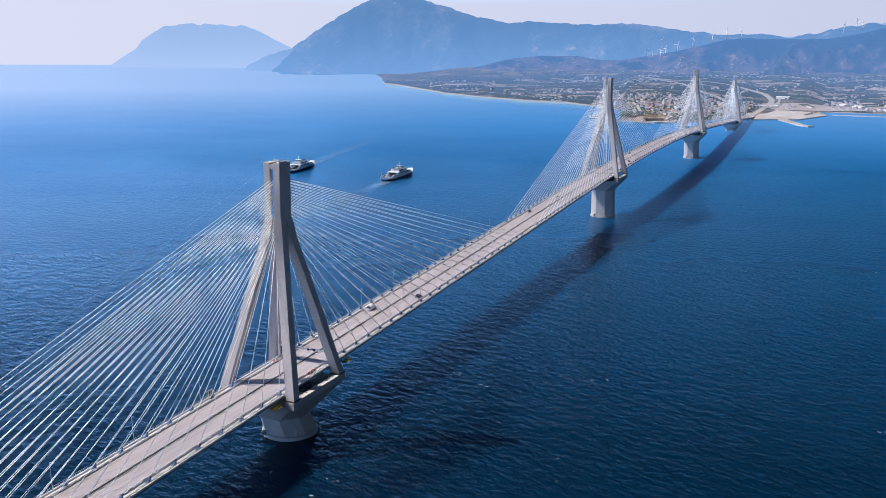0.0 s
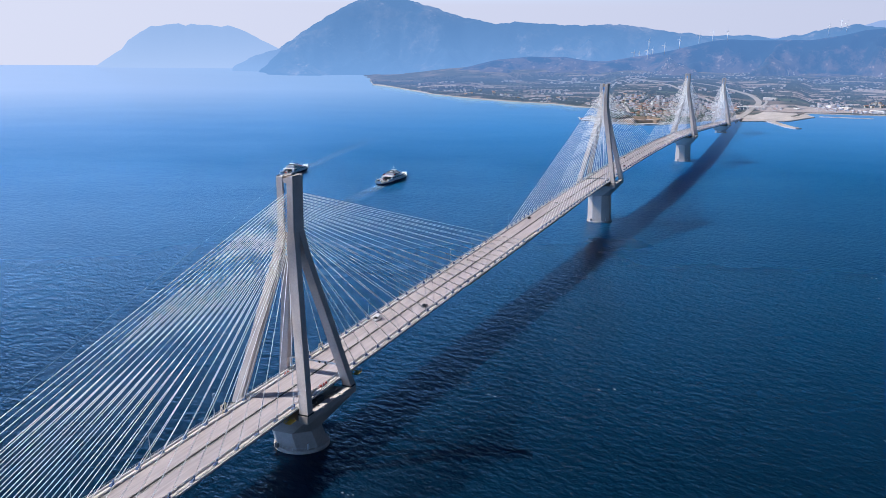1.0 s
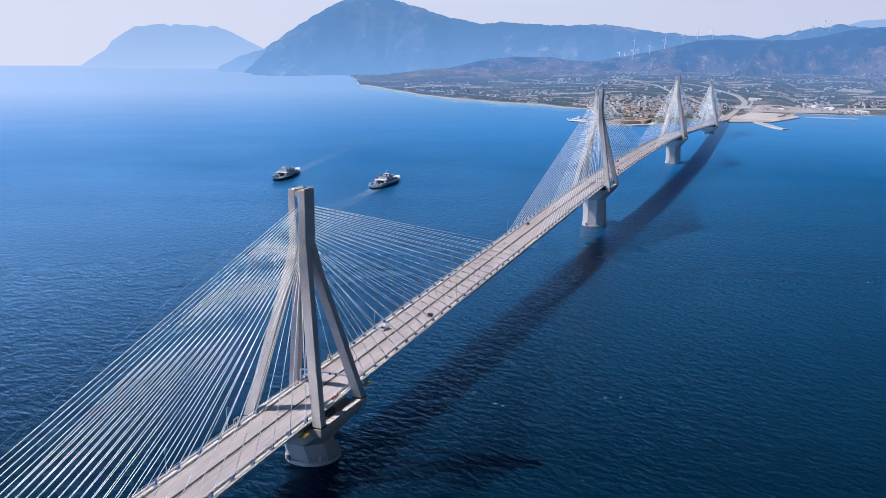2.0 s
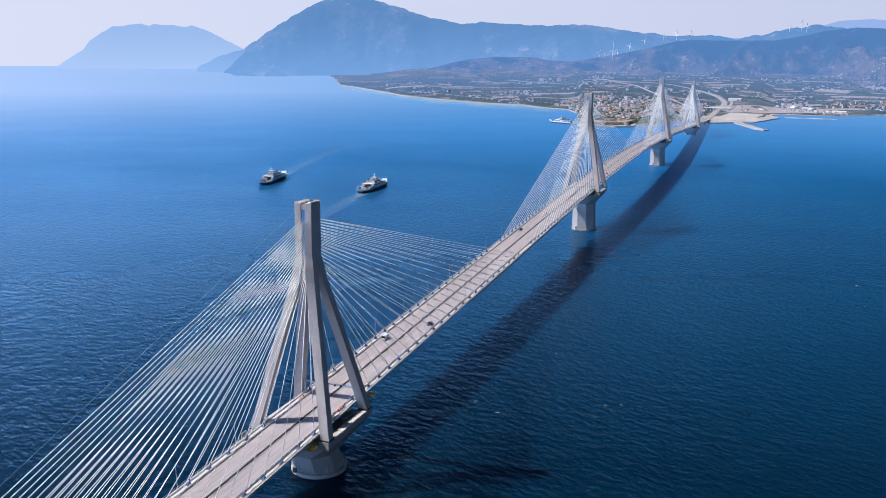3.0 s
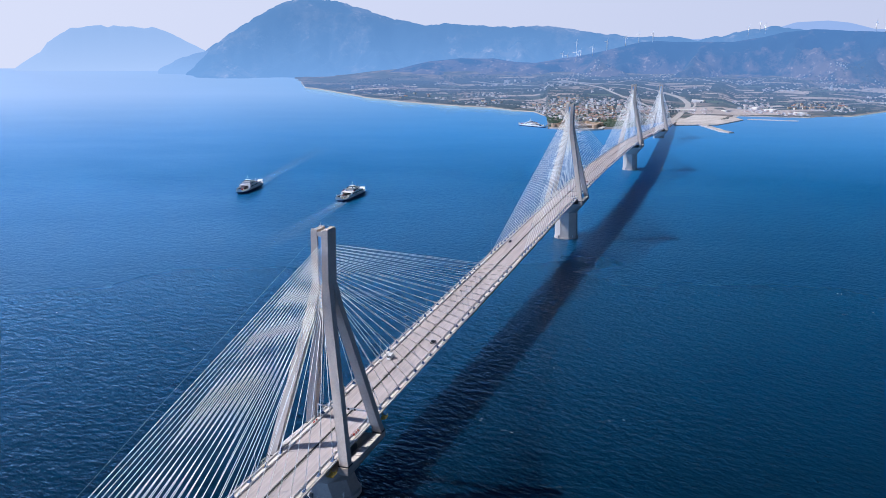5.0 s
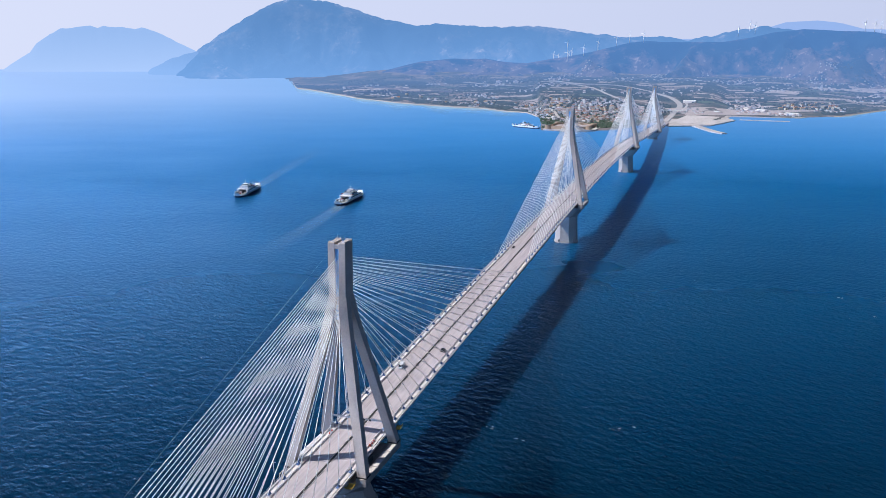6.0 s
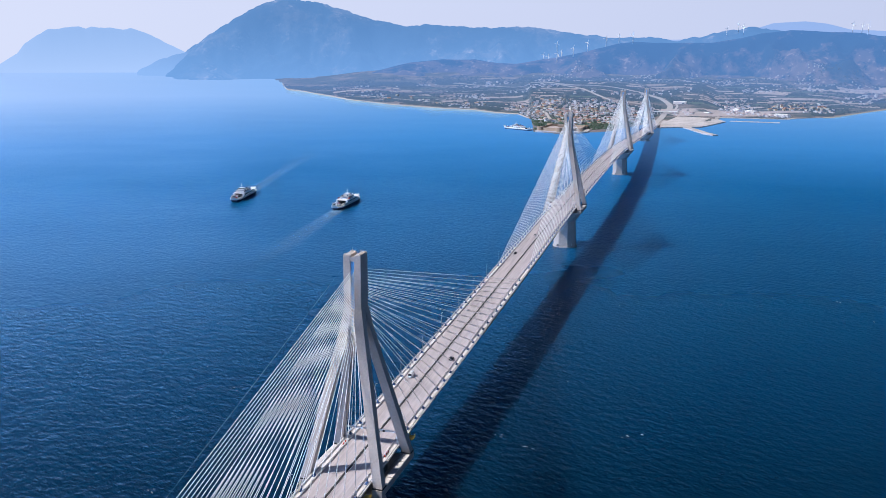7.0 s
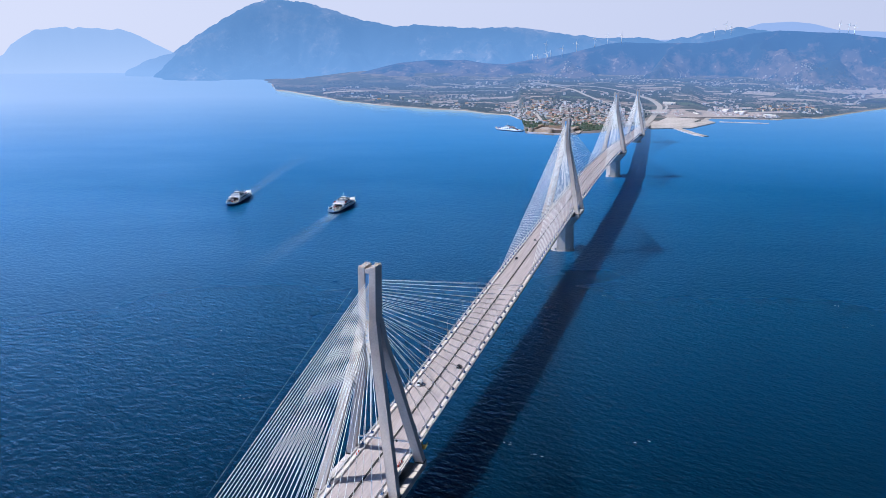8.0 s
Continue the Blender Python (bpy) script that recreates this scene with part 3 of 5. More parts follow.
panel = part("parapet_panel", panel_mesh(), PALE, deck, "pale panel with its post")
panel.matrix_basis = deck_pose(10.22, -140)
far = B()
y = -136.5
while y < Y1:
    for s in (-1, 1):
        if y < 370:
            share("parapet_panel", panel, deck, deck_pose(s * 10.22, y))
        else:
            m = deck_pose(s * 10.22, y)
            n0 = len(far.verts)
            far.from_mesh(panel.data)
            far.verts.ensure_lookup_table()
            for w in far.verts[n0:]:
                w.co = m @ w.co
    y += 3.6
tagged(part("far_parapet_panels", far, PALE, deck), kind="stuff")
rail_post = part("rail_post", box(B(), -0.04, 0.04, -0.04, 0.04, 0.25, 1.22), GALV, deck)
rail_post.matrix_basis = deck_pose(13.36, -140)
for i in range(1, 130):
    for x in (-13.36, 13.36):
        share("rail_post", rail_post, deck, deck_pose(x, -140 + 4 * i))


# cable anchors: a blue collar along the cable on a small trestle
def anchor_mesh():
    bm = rod(B(), (0, 0.2, 0.2), (0, 1.3, 1.7), 0.38, 8, 0.3)
    loft(bm, [[(-0.75, -0.9, 0), (0.75, -0.9, 0), (0.75, 1.1, 0), (-0.75, 1.1, 0)], [(-0.25, 0.2, 0.95), (0.25, 0.2, 0.95), (0.25, 0.9, 0.95), (-0.25, 0.9, 0.95)]])
    return bm


anchor = None
for y0, zf, zt, down, up in PYLONS:
    for sy, reach in ((-1, down), (1, up)):
        for k in range(23):
            ya = y0 + sy * (20.5 + (reach - 20.5) * k / 22)
            for sx in (-1, 1):
                m = deck_pose(sx * 12.0, ya) @ pose(0, 0, 0, 0, 0, 180 if sy > 0 else 0)
                if anchor is None:
                    anchor = part("cable_anchor", anchor_mesh(), BLUE, deck, "blue painted steel cable anchor")
                    anchor.matrix_basis = m
                else:
                    share("cable_anchor", anchor, deck, m)


# ---- things on the deck ----
def street_lamp(m):
    ob = empty("street_lamp", m)
    part("pole", rod(B(), (0, 0, 0), (0, 0, 10.2), 0.13, 8, 0.08), GALV, ob, smooth=True)
    arm = part("arm", rod(B(), (0, 0, 10.1), (0.5, 0, 10.35), 0.06), GALV, ob)
    part("lantern", box(B(), 0.35, 1.05, -0.14, 0.14, 10.28, 10.44, 0.05), GALV, arm)
    part("base_plate", box(B(), -0.25, 0.25, -0.25, 0.25, 0, 0.12), GALV, ob)
    return tagged(ob, "slim grey steel street lamp on the edge of the bridge deck", "street lamp", "lamps along the bridge")


lamp = street_lamp(deck_pose(-13.0, -76.7))
copy_thing(lamp, deck_pose(-13.0, -39.1))
copy_thing(lamp, deck_pose(-13.0, -114.3))
for i in range(3, 58):
    yl = -94.6 + 37.6 * i
    if all(abs(yl - p[0]) > 20 for p in PYLONS):
        copy_thing(lamp, deck_pose(-13.0, yl))


def sign_gantry(y):
    ob = empty("sign_gantry", deck_pose(0, y))
    beam = part("beam", box(B(), -12.6, 12.4, -0.35, 0.35, 5.6, 6.2, 0.05), WHITE, ob)
    for x in (-12.6, 12.2):
        part("post", box(B(), x - 0.2, x + 0.2, -0.25, 0.25, 0.1, 5.6, 0.03), WHITE, ob)
    for x in (3.0, 6.0):
        part("signal_head", loft(B(), [[(x + 0.55 * math.cos(a), -0.38, 5.9 + 0.55 * math.sin(a)) for a in steps(0, 5.76, 11)], [(x + 0.55 * math.cos(a), -0.62, 5.9 + 0.55 * math.sin(a)) for a in steps(0, 5.76, 11)]]), DARK, beam, "round dark lane signal")
    tagged(ob, "white steel gantry with round lane signals over the carriageway", "gantry")


sign_gantry(16.5)


BEIGE = material("faded_cream_paint", (0.68, 0.58, 0.42), 0.6, vary=0.15)


def lifting_frame(m):
    ob = empty("lifting_frame", m)
    for yy in (-1.3, 1.3):
        for xx in (-0.5, 0.5):
            part("post", rod(B(), (xx, yy, 0), (xx * 0.6, yy, 3.6), 0.12), BEIGE, ob)
        part("cross_bar", rod(B(), (-0.35, yy, 3.6), (0.35, yy, 3.6), 0.12), BEIGE, ob)
    part("beam", rod(B(), (0, -1.7, 3.65), (0, 1.7, 3.65), 0.16), BEIGE, ob)
    part("winch", box(B(), -0.35, 0.35, -0.5, 0.5, 0.3, 1.0, 0.08), BEIGE, ob)
    return tagged(ob, "cream steel lifting frame standing on the deck walkway", "lifting frame", "lifting frames")


frame_a = lifting_frame(deck_pose(-12.3, -34))
copy_thing(frame_a, deck_pose(-11.8, 42))


def cradle(m):
    ob = empty("inspection_cradle", m)
    part("floor", box(B(), 0, 2.6, -2.2, 2.2, -2.6, -2.4), YELLOW, ob)
    for x in (0.1, 2.5):
        for yy in (-2.1, 0, 2.1):
            part("post", rod(B(), (x, yy, -2.4), (x, yy, -1.2), 0.06), YELLOW, ob)
        part("rail", rod(B(), (x, -2.2, -1.25), (x, 2.2, -1.25), 0.06), YELLOW, ob)
    for yy in (-1.9, 1.9):
        part("hanger", rod(B(), (-0.2, yy, -2.4), (-0.2, yy, -0.5), 0.1), YELLOW, ob)
        part("outrigger", rod(B(), (-0.9, yy, -2.3), (2.6, yy, -2.3), 0.12), YELLOW, ob)
    return tagged(ob, "yellow steel inspection cradle hung under the deck edge", "cradle", "inspection cradles")


cradle_a = cradle(deck_pose(13.4, -27))
copy_thing(cradle_a, deck_pose(13.4, 29))

RUBBER = material("tyre_rubber", (0.02, 0.02, 0.02), 0.8)
GLASSY = material("dark_car_glass", (0.02, 0.025, 0.03), 0.08)
PAINTS = {c: material(c + "_car_paint", rgb, 0.25, vary=0.03) for c, rgb in (("black", (0.012, 0.012, 0.015)), ("white", (0.75, 0.75, 0.76)), ("silver", (0.42, 0.43, 0.45)), ("red", (0.35, 0.03, 0.03)))}


def vehicle(name, label, m, paint, length=4.5, width=1.85, height=1.5, van=False):
    ob = empty(name, m)
    L, W = length / 2, width / 2
    def sect(y, w, z0, z1):
        return [(-w, y, z0), (w, y, z0), (w, y, z1), (-w, y, z1)]
    part("body", loft(B(), [sect(-L, W * 0.9, 0.4, 0.75), sect(-L + 0.3, W, 0.28, 0.92), sect(0, W, 0.26, 0.98), sect(L - 0.6, W, 0.28, 0.95), sect(L, W * 0.85, 0.38, 0.72)]), paint, ob)
    if van:
        part("cargo_box", loft(B(), [sect(-L + 0.02, W * 0.97, 0.85, height - 0.06), sect(-L + 0.2, W * 0.98, 0.85, height), sect(L * 0.3, W * 0.98, 0.85, height)]), paint, ob)
        part("cab", loft(B(), [sect(L * 0.305, W * 0.95, 0.85, height - 0.2), sect(L * 0.5, W * 0.93, 0.85, height - 0.32), sect(L * 0.8, W * 0.92, 0.85, 1.2), sect(L * 0.97, W * 0.86, 0.8, 0.98)]), paint, ob)
        part("windscreen", loft(B(), [[(-W * 0.84, L * 0.53, height - 0.42), (W * 0.84, L * 0.53, height - 0.42), (W * 0.84, L * 0.56, height - 0.34), (-W * 0.84, L * 0.56, height - 0.34)],
                                      [(-W * 0.86, L * 0.79, 1.2), (W * 0.86, L * 0.79, 1.2), (W * 0.86, L * 0.82, 1.28), (-W * 0.86, L * 0.82, 1.28)]]), GLASSY, ob)
        for sx in (-1, 1):
            part("side_window", box(B(), sx * W * 0.945 - 0.02, sx * W * 0.945 + 0.02, L * 0.36, L * 0.62, 1.25, height - 0.5), GLASSY, ob)
            part("rear_window", box(B(), sx * 0.5 - 0.3, sx * 0.5 + 0.3, -L - 0.01, -L + 0.03, 1.45, 2.0), GLASSY, ob)
            part("rear_light", box(B(), sx * W * 0.88 - 0.08, sx * W * 0.88 + 0.08, -L - 0.01, -L + 0.04, 0.95, 1.3), PAINTS["red"], ob)
        part("bumper", box(B(), -W * 0.95, W * 0.95, -L - 0.08, -L + 0.1, 0.4, 0.62), RUBBER, ob)
    else:
        part("cabin", loft(B(), [sect(-L * 0.82, W * 0.86, 0.94, 1.0), sect(-L * 0.55, W * 0.78, 0.94, height - 0.06), sect(L * 0.05, W * 0.78, 0.94, height - 0.04), sect(L * 0.5, W * 0.86, 0.94, 1.0)]), GLASSY, ob, "dark glazed cabin")
        part("roof", loft(B(), [sect(-L * 0.56, W * 0.76, height - 0.07, height), sect(L * 0.08, W * 0.76, height - 0.05, height + 0.01)]), paint, ob)
    for sx in (-1, 1):
        for yy in (-L * 0.62, L * 0.62):
            wheel = part("wheel", rod(B(), (sx * W - 0.12 * sx, yy, 0.33), (sx * W + 0.02 * sx, yy, 0.33), 0.33, 12), RUBBER, ob)
            part("rim", rod(B(), (sx * W - 0.02 * sx, yy, 0.33), (sx * W + 0.035 * sx, yy, 0.33), 0.2, 10), GALV, wheel, "grey metal rim")
        part("headlight", box(B(), sx * W * 0.62 - 0.18, sx * W * 0.62 + 0.18, L - 0.12, L + 0.01, 0.55, 0.68), WHITE, ob)
    return tagged(ob, label, name.replace("_", " "), "traffic on the bridge")


def lane(x, y, back=False):
    return deck_pose(x, y) @ pose(0, 0, 0.07, 0, 0, 180 if back else 0)


vehicle("delivery_van", "white delivery van driving on the bridge", lane(-6.9, 92, True), PAINTS["white"], 5.6, 2.1, 2.5, True)
vehicle("car", "black people carrier driving on the bridge", lane(7.2, 121), PAINTS["black"], 5.0, 2.0, 1.8)
vehicle("car", "black estate car driving on the bridge", lane(-6.8, 352, True), PAINTS["black"])
vehicle("car", "silver car driving on the bridge", lane(-3.2, 415, True), PAINTS["silver"])
vehicle("car", "white estate car driving up onto the bridge", lane(3.4, -116), PAINTS["white"], 4.6, 1.9, 1.55)
vehicle("car", "dark red car driving far along the bridge", lane(6.8, 640), PAINTS["red"])
vehicle("car", "black car driving far along the bridge", lane(-6.8, 705, True), PAINTS["black"])

# red and white barriers beside the pylon
CONE = material("red_plastic", (0.55, 0.06, 0.04), 0.5)


def road_barrier(m):
    ob = empty("road_barrier", m)
    part("red_half", loft(B(), [[(-0.3, -0.9, 0), (0.3, -0.9, 0), (0.3, 0, 0), (-0.3, 0, 0)], [(-0.12, -0.9, 0.95), (0.12, -0.9, 0.95), (0.12, 0, 0.95), (-0.12, 0, 0.95)]]), CONE, ob, "red plastic")
    part("white_half", loft(B(), [[(-0.3, 0.01, 0), (0.3, 0.01, 0), (0.3, 0.9, 0), (-0.3, 0.9, 0)], [(-0.12, 0.01, 0.95), (0.12, 0.01, 0.95), (0.12, 0.9, 0.95), (-0.12, 0.9, 0.95)]]), WHITE, ob, "white plastic")
    return tagged(ob, "red and white plastic barrier beside the pylon leg", "barrier", "barriers by the pylon")


bar = road_barrier(deck_pose(11.0, 6))
for x, y in ((11.0, 8.2), (11.0, 4), (-11.0, 10), (-11.0, 12.2)):
    copy_thing(bar, deck_pose(x, y))
# piers of the approach viaducts, in pairs of columns
def viaduct_pier(y):
    ob = empty("viaduct_pier", pose(axis_x(y), y, 0))
    zt = deck_z(y) - 2.75
    for x in (-8, 8):
        part("column", loft(B(), [poly_ring(1.4, -9, 16), poly_ring(1.4, zt - 1.2, 16)]), PIER, ob, smooth=False)
        for v in ob.children[-1].data.vertices:
            v.co.x += x
    part("cap_beam", box(B(), -11.4, 11.4, -1.5, 1.5, zt - 1.2, zt, 0.1), PIER, ob)
    return tagged(ob, "concrete column pair carrying the approach viaduct", "bridge pier", "approach piers")


for y in (-400, -330, -302, 1962, 2010, 2058, 2104):
    viaduct_pier(y)


# a thin messenger wire from the head of the near pylon down over the stays, with small clamps
def messenger_wire():
    ob = empty("messenger_wire", pose(0, 0, 0))
    a, b = Vector((-0.3, -4.2, 112.2)), Vector((axis_x(-306) - 12.2, -306, deck_z(-306) + 1.2))
    part("wire", rod(B(), a, b, 0.026, 5), GALV, ob)
    d = (b - a).normalized()
    for k in range(1, 18):
        c = a + d * (17.0 * k)
        part("clamp", rod(B(), c - d * 0.25, c + d * 0.25, 0.09, 6), PALE, ob)
    tagged(ob, "thin steel wire with clamps strung above the stay cables", "wire")


messenger_wire()

# ---- the far shore ----
def bearing(x, y):
    return math.degrees(math.atan2(x - CX, y - CY)), math.hypot(x - CX, y - CY)


def ground_z(x, y):
    a, d = bearing(x, y)
    return max(land_height(a, d), hill_height(a, d) if d > 3500 else -9, range_height(a, d) if d > 4330 else -9)


def drape(points, width, lift, step=25.0):
    """A ribbon that lies on the land along a line of places."""
    line = []
    for (xa, ya), (xb, yb) in zip(points, points[1:]):
        n = max(1, round(math.hypot(xb - xa, yb - ya) / step))
        line += [(xa + (xb - xa) * i / n, ya + (yb - ya) * i / n) for i in range(n)]
    line.append(points[-1])
    for _ in range(3):
        line = [line[0]] + [tuple((p[k] + 2 * q[k] + r[k]) / 4 for k in (0, 1)) for p, q, r in zip(line, line[1:], line[2:])] + [line[-1]]
    bm, rows = B(), []
    for i, (x, y) in enumerate(line):
        xa, ya = line[max(0, i - 1)]
        xb, yb = line[min(len(line) - 1, i + 1)]
        d = Vector((xb - xa, yb - ya)).normalized() * width / 2
        z = max(ground_z(x - d.y, y + d.x), ground_z(x, y), ground_z(x + d.y, y - d.x)) + lift
        rows.append([bm.verts.new((x - d.y, y + d.x, z)), bm.verts.new((x + d.y, y - d.x, z))])
    for a, b in zip(rows, rows[1:]):
        bm.faces.new((a[1], a[0], b[0], b[1]))
    r = bmesh.ops.extrude_face_region(bm, geom=list(bm.faces))
    for v in r["geom"]:
        if isinstance(v, bmesh.types.BMVert):
            v.co.z -= 1.5
    bmesh.ops.recalc_face_normals(bm, faces=bm.faces)
    return bm


# roads and fields carry painted haze, emitted more the farther they lie
PALEROAD = material("pale_road", (0.47, 0.43, 0.41), 0.9, vary=0.12, scale=0.03, fine=0.4, glow=PLAIN_HAZE)
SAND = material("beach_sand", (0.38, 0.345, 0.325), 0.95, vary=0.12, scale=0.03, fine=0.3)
DIRT = material("bare_pinkish_earth", (0.42, 0.355, 0.335), 0.95, vary=0.22, scale=0.03, fine=0.2, glow=PLAIN_HAZE)
STRAW = material("dry_straw_field", (0.40, 0.33, 0.29), 0.95, vary=0.2, scale=0.03, fine=0.2, glow=PLAIN_HAZE)
GREENF = material("irrigated_field", (0.07, 0.11, 0.06), 0.95, vary=0.2, scale=0.02, fine=0.2, glow=PLAIN_HAZE)
STONE = material("fort_stone", (0.34, 0.25, 0.18), 0.95, vary=0.2, scale=0.05, fine=0.5, bump=0.05)

ROADS = (("road", 17, [(axis_x(2140), 2140), (-3, 2300), (-2, 2440), (6, 2600), (3, 2700), (-20, 2820), (-66, 2940), (-115, 3050), (-184, 3100), (-247, 3125), (-450, 3160), (-700, 3230), (-900, 3330)], "pale grey motorway curving inland from the bridge"),
         ("road", 7, [(12, 2470), (24, 2580), (26, 2680), (16, 2770)], "pale slip road beside the motorway"),
         ("road", 9, [(-116, 2560), (-330, 3000), (-420, 3120), (-560, 3300)], "pale country road through the groves"),
         ("road", 12, [polar(-18.6, 3560), polar(-17.3, 3560), polar(-14.2, 3540), polar(-10.3, 3520), polar(-7.5, 3500)], "pale new road cut along the foot of the hills"),
         ("road", 8, [(-280, 2100), (-340, 2330), (-520, 2560), (-820, 2700), (-1150, 2900)], "coast road behind the beach"),
         ("road", 8, [(60, 2500), (250, 2700), (430, 2860), (620, 3080), (760, 3300)], "road through the village on the shore"))


def clear_of_roads(x, y, room=4.0):
    for _, w, line, _ in ROADS:
        for (xa, ya), (xb, yb) in zip(line, line[1:]):
            u = ((x - xa) * (xb - xa) + (y - ya) * (yb - ya)) / ((xb - xa) ** 2 + (yb - ya) ** 2)
            u = min(1, max(0, u))
            if math.hypot(x - xa - u * (xb - xa), y - ya - u * (yb - ya)) < w / 2 + room:
                return False
    return True


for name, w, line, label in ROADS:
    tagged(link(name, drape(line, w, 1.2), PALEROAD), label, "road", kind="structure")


def toll_plaza(x, y):
    ob = empty("toll_plaza", pose(x, y, ground_z(x, y) + 1.3, 0, 0, 10))
    part("canopy", box(B(), -38, 38, -7, 7, 6.0, 7.2, 0.2), WHITE, ob)
    for i in range(-3, 4):
        part("booth", box(B(), i * 10 - 1.2, i * 10 + 1.2, -2.5, 2.5, -2, 3), KERB, ob)
        part("column", rod(B(), (i * 10, 0, -2), (i * 10, 0, 6), 0.4, 8), KERB, ob)
    tagged(ob, "white toll plaza canopy on columns across the motorway", "toll plaza")


toll_plaza(-2, 2445)


def beach(a0, a1):
    bm, rows = B(), []
    for a in steps(a0, a1, 120):
        d = curve_at(COAST, a)
        row = []
        for off, lift in ((-6, 0.25), (0, 1.0), (6, 2.4)):
            x, y = polar(a, d + off + 4 * noise.noise(Vector((a * 2, off * 0.02, 0))))
            row.append(bm.verts.new((x, y, max(sea_level(d + off) + lift, land_height(a, d + off) + 0.5))))
        rows.append(row)
    for r, q in zip(rows, rows[1:]):
        for i in range(2):
            bm.faces.new((r[i], q[i], q[i + 1], r[i + 1]))
    bmesh.ops.recalc_face_normals(bm, faces=bm.faces)
    tagged(link("beach", bm, SAND), "narrow pale sand beach along the shore", "beach", kind="structure")


beach(-26.9, -11.9)


def shallows(a0, a1, reach):
    """Clear water over the sand bank, thinning out into the deep."""
    m = bpy.data.materials.new("turquoise_shallow_water")
    m.use_nodes = True
    n, l = m.node_tree.nodes, m.node_tree.links
    b = n["Principled BSDF"]
    b.inputs["Base Color"].default_value, b.inputs["Roughness"].default_value = (0.40, 0.62, 0.68, 1), 0.35
    att, geo, t, mul = (n.new("ShaderNode" + k) for k in ("Attribute", "NewGeometry", "TexNoise", "Math"))
    att.attribute_name, mul.operation = "bank", "MULTIPLY"
    t.inputs["Scale"].default_value, t.inputs["Detail"].default_value = 0.008, 4
    l.new(geo.outputs["Position"], t.inputs["Vector"])
    l.new(att.outputs["Fac"], mul.inputs[0]); l.new(t.outputs[0], mul.inputs[1]); l.new(mul.outputs[0], b.inputs["Alpha"])
    rows, bank = steps(0, 1, 12), []
    azs = steps(a0, a1, 100)
    bm = B()
    grid = []
    for u in rows:
        row = []
        for a in azs:
            end = smooth(a0, a0 + 1.5, a) * smooth(a1, a1 - 2.5, a)
            d = curve_at(COAST, a) - reach * u * (0.35 + 0.65 * end) * (0.8 + 0.5 * noise.noise(Vector((a * 0.7, 0, 4))))
            row.append(bm.verts.new((*polar(a, d), sea_level(d) + 0.3)))
            bank.append(1.1 * (1 - u) ** 1.5 * (0.15 + 0.85 * end))
        grid.append(row)
    for r, q in zip(grid, grid[1:]):
        for i in range(len(r) - 1):
            bm.faces.new((q[i], q[i + 1], r[i + 1], r[i]))
    ob = link("shallow_water", bm, m)
    ob.data.attributes.new("bank", "FLOAT", "POINT").data.foreach_set("value", bank)
    tagged(ob, "pale turquoise shallow water along the beach", "water", kind="structure")


shallows(-27.5, -12.0, 330)
shallows(5.0, 14.0, 120)
beach(5.5, 14.0)


def slab(points, z0, z1):
    return loft(B(), [[(x, y, z0) for x, y in points], [(x, y, z1) for x, y in points]])


tagged(link("quay", slab([(12, 2012), (66, 2046), (118, 1884), (141, 1849), (152, 1860), (132, 1900), (84, 2054), (110, 2068), (172, 2268), (150, 2350), (160, 2410), (345, 2420), (420, 2560), (250, 2760), (40, 2640), (-30, 2300), (-20, 2090)], -6, 2.6), QUAY), "pale concrete quay and jetty beside the bridge end", "quay", kind="structure")
tagged(link("breakwater", slab([(182, 2296), (312, 2287), (313, 2300), (184, 2310)], -6, 2.2), QUAY), "long straight concrete breakwater of the small harbour", "breakwater", kind="structure")
# warehouse sheds on the quay
SHEDROOF = material("white_sheet_roof", (0.72, 0.72, 0.72), 0.5, vary=0.08, scale=0.2)


def gable(w, l, h, r, over=0.0):
    return [[(-w - over, -l - over, h), (w + over, -l - over, h), (0, -l - over, h + r)], [(-w - over, l + over, h), (w + over, l + over, h), (0, l + over, h + r)]]


def building(name, m, w, l, h, r, wall, roof, windows=True):
    ob = empty(name, m)
    part("wall", loft(B(), [[(-w, -l, -4), (w, -l, -4), (w, l, -4), (-w, l, -4)], [(-w, -l, h), (w, -l, h), (w, l, h), (-w, l, h)]]), wall, ob)
    if r > 0:
        part("roof", loft(B(), gable(w, l, h + 0.02, r, 0.5)), roof, ob)
    else:
        part("roof", box(B(), -w - 0.2, w + 0.2, -l - 0.2, l + 0.2, h + 0.01, h + 0.5), roof, ob)
    if windows:
        for sx in (-1, 1):
            part("window", box(B(), sx * w * 0.5 - 0.6, sx * w * 0.5 + 0.6, -l - 0.06, -l + 0.05, h * 0.45, h * 0.75), DARK, ob)
        part("door", box(B(), -0.6, 0.6, -l - 0.06, -l + 0.05, 0, 2.1), DARK, ob)
    return ob


shed = tagged(building("warehouse", pose(120, 2520, 2.6, 0, 0, 25), 9, 20, 6, 2.0, KERB, SHEDROOF, False), "long white sheet-metal shed on the quay", "warehouse", "sheds on the quay")
for x, y, a in ((250, 2600, 40), (210, 2660, 20), (330, 2500, 60), (30, 2760, 80)):
    copy_thing(shed, pose(x, y, max(2.6, ground_z(x, y)), 0, 0, a))

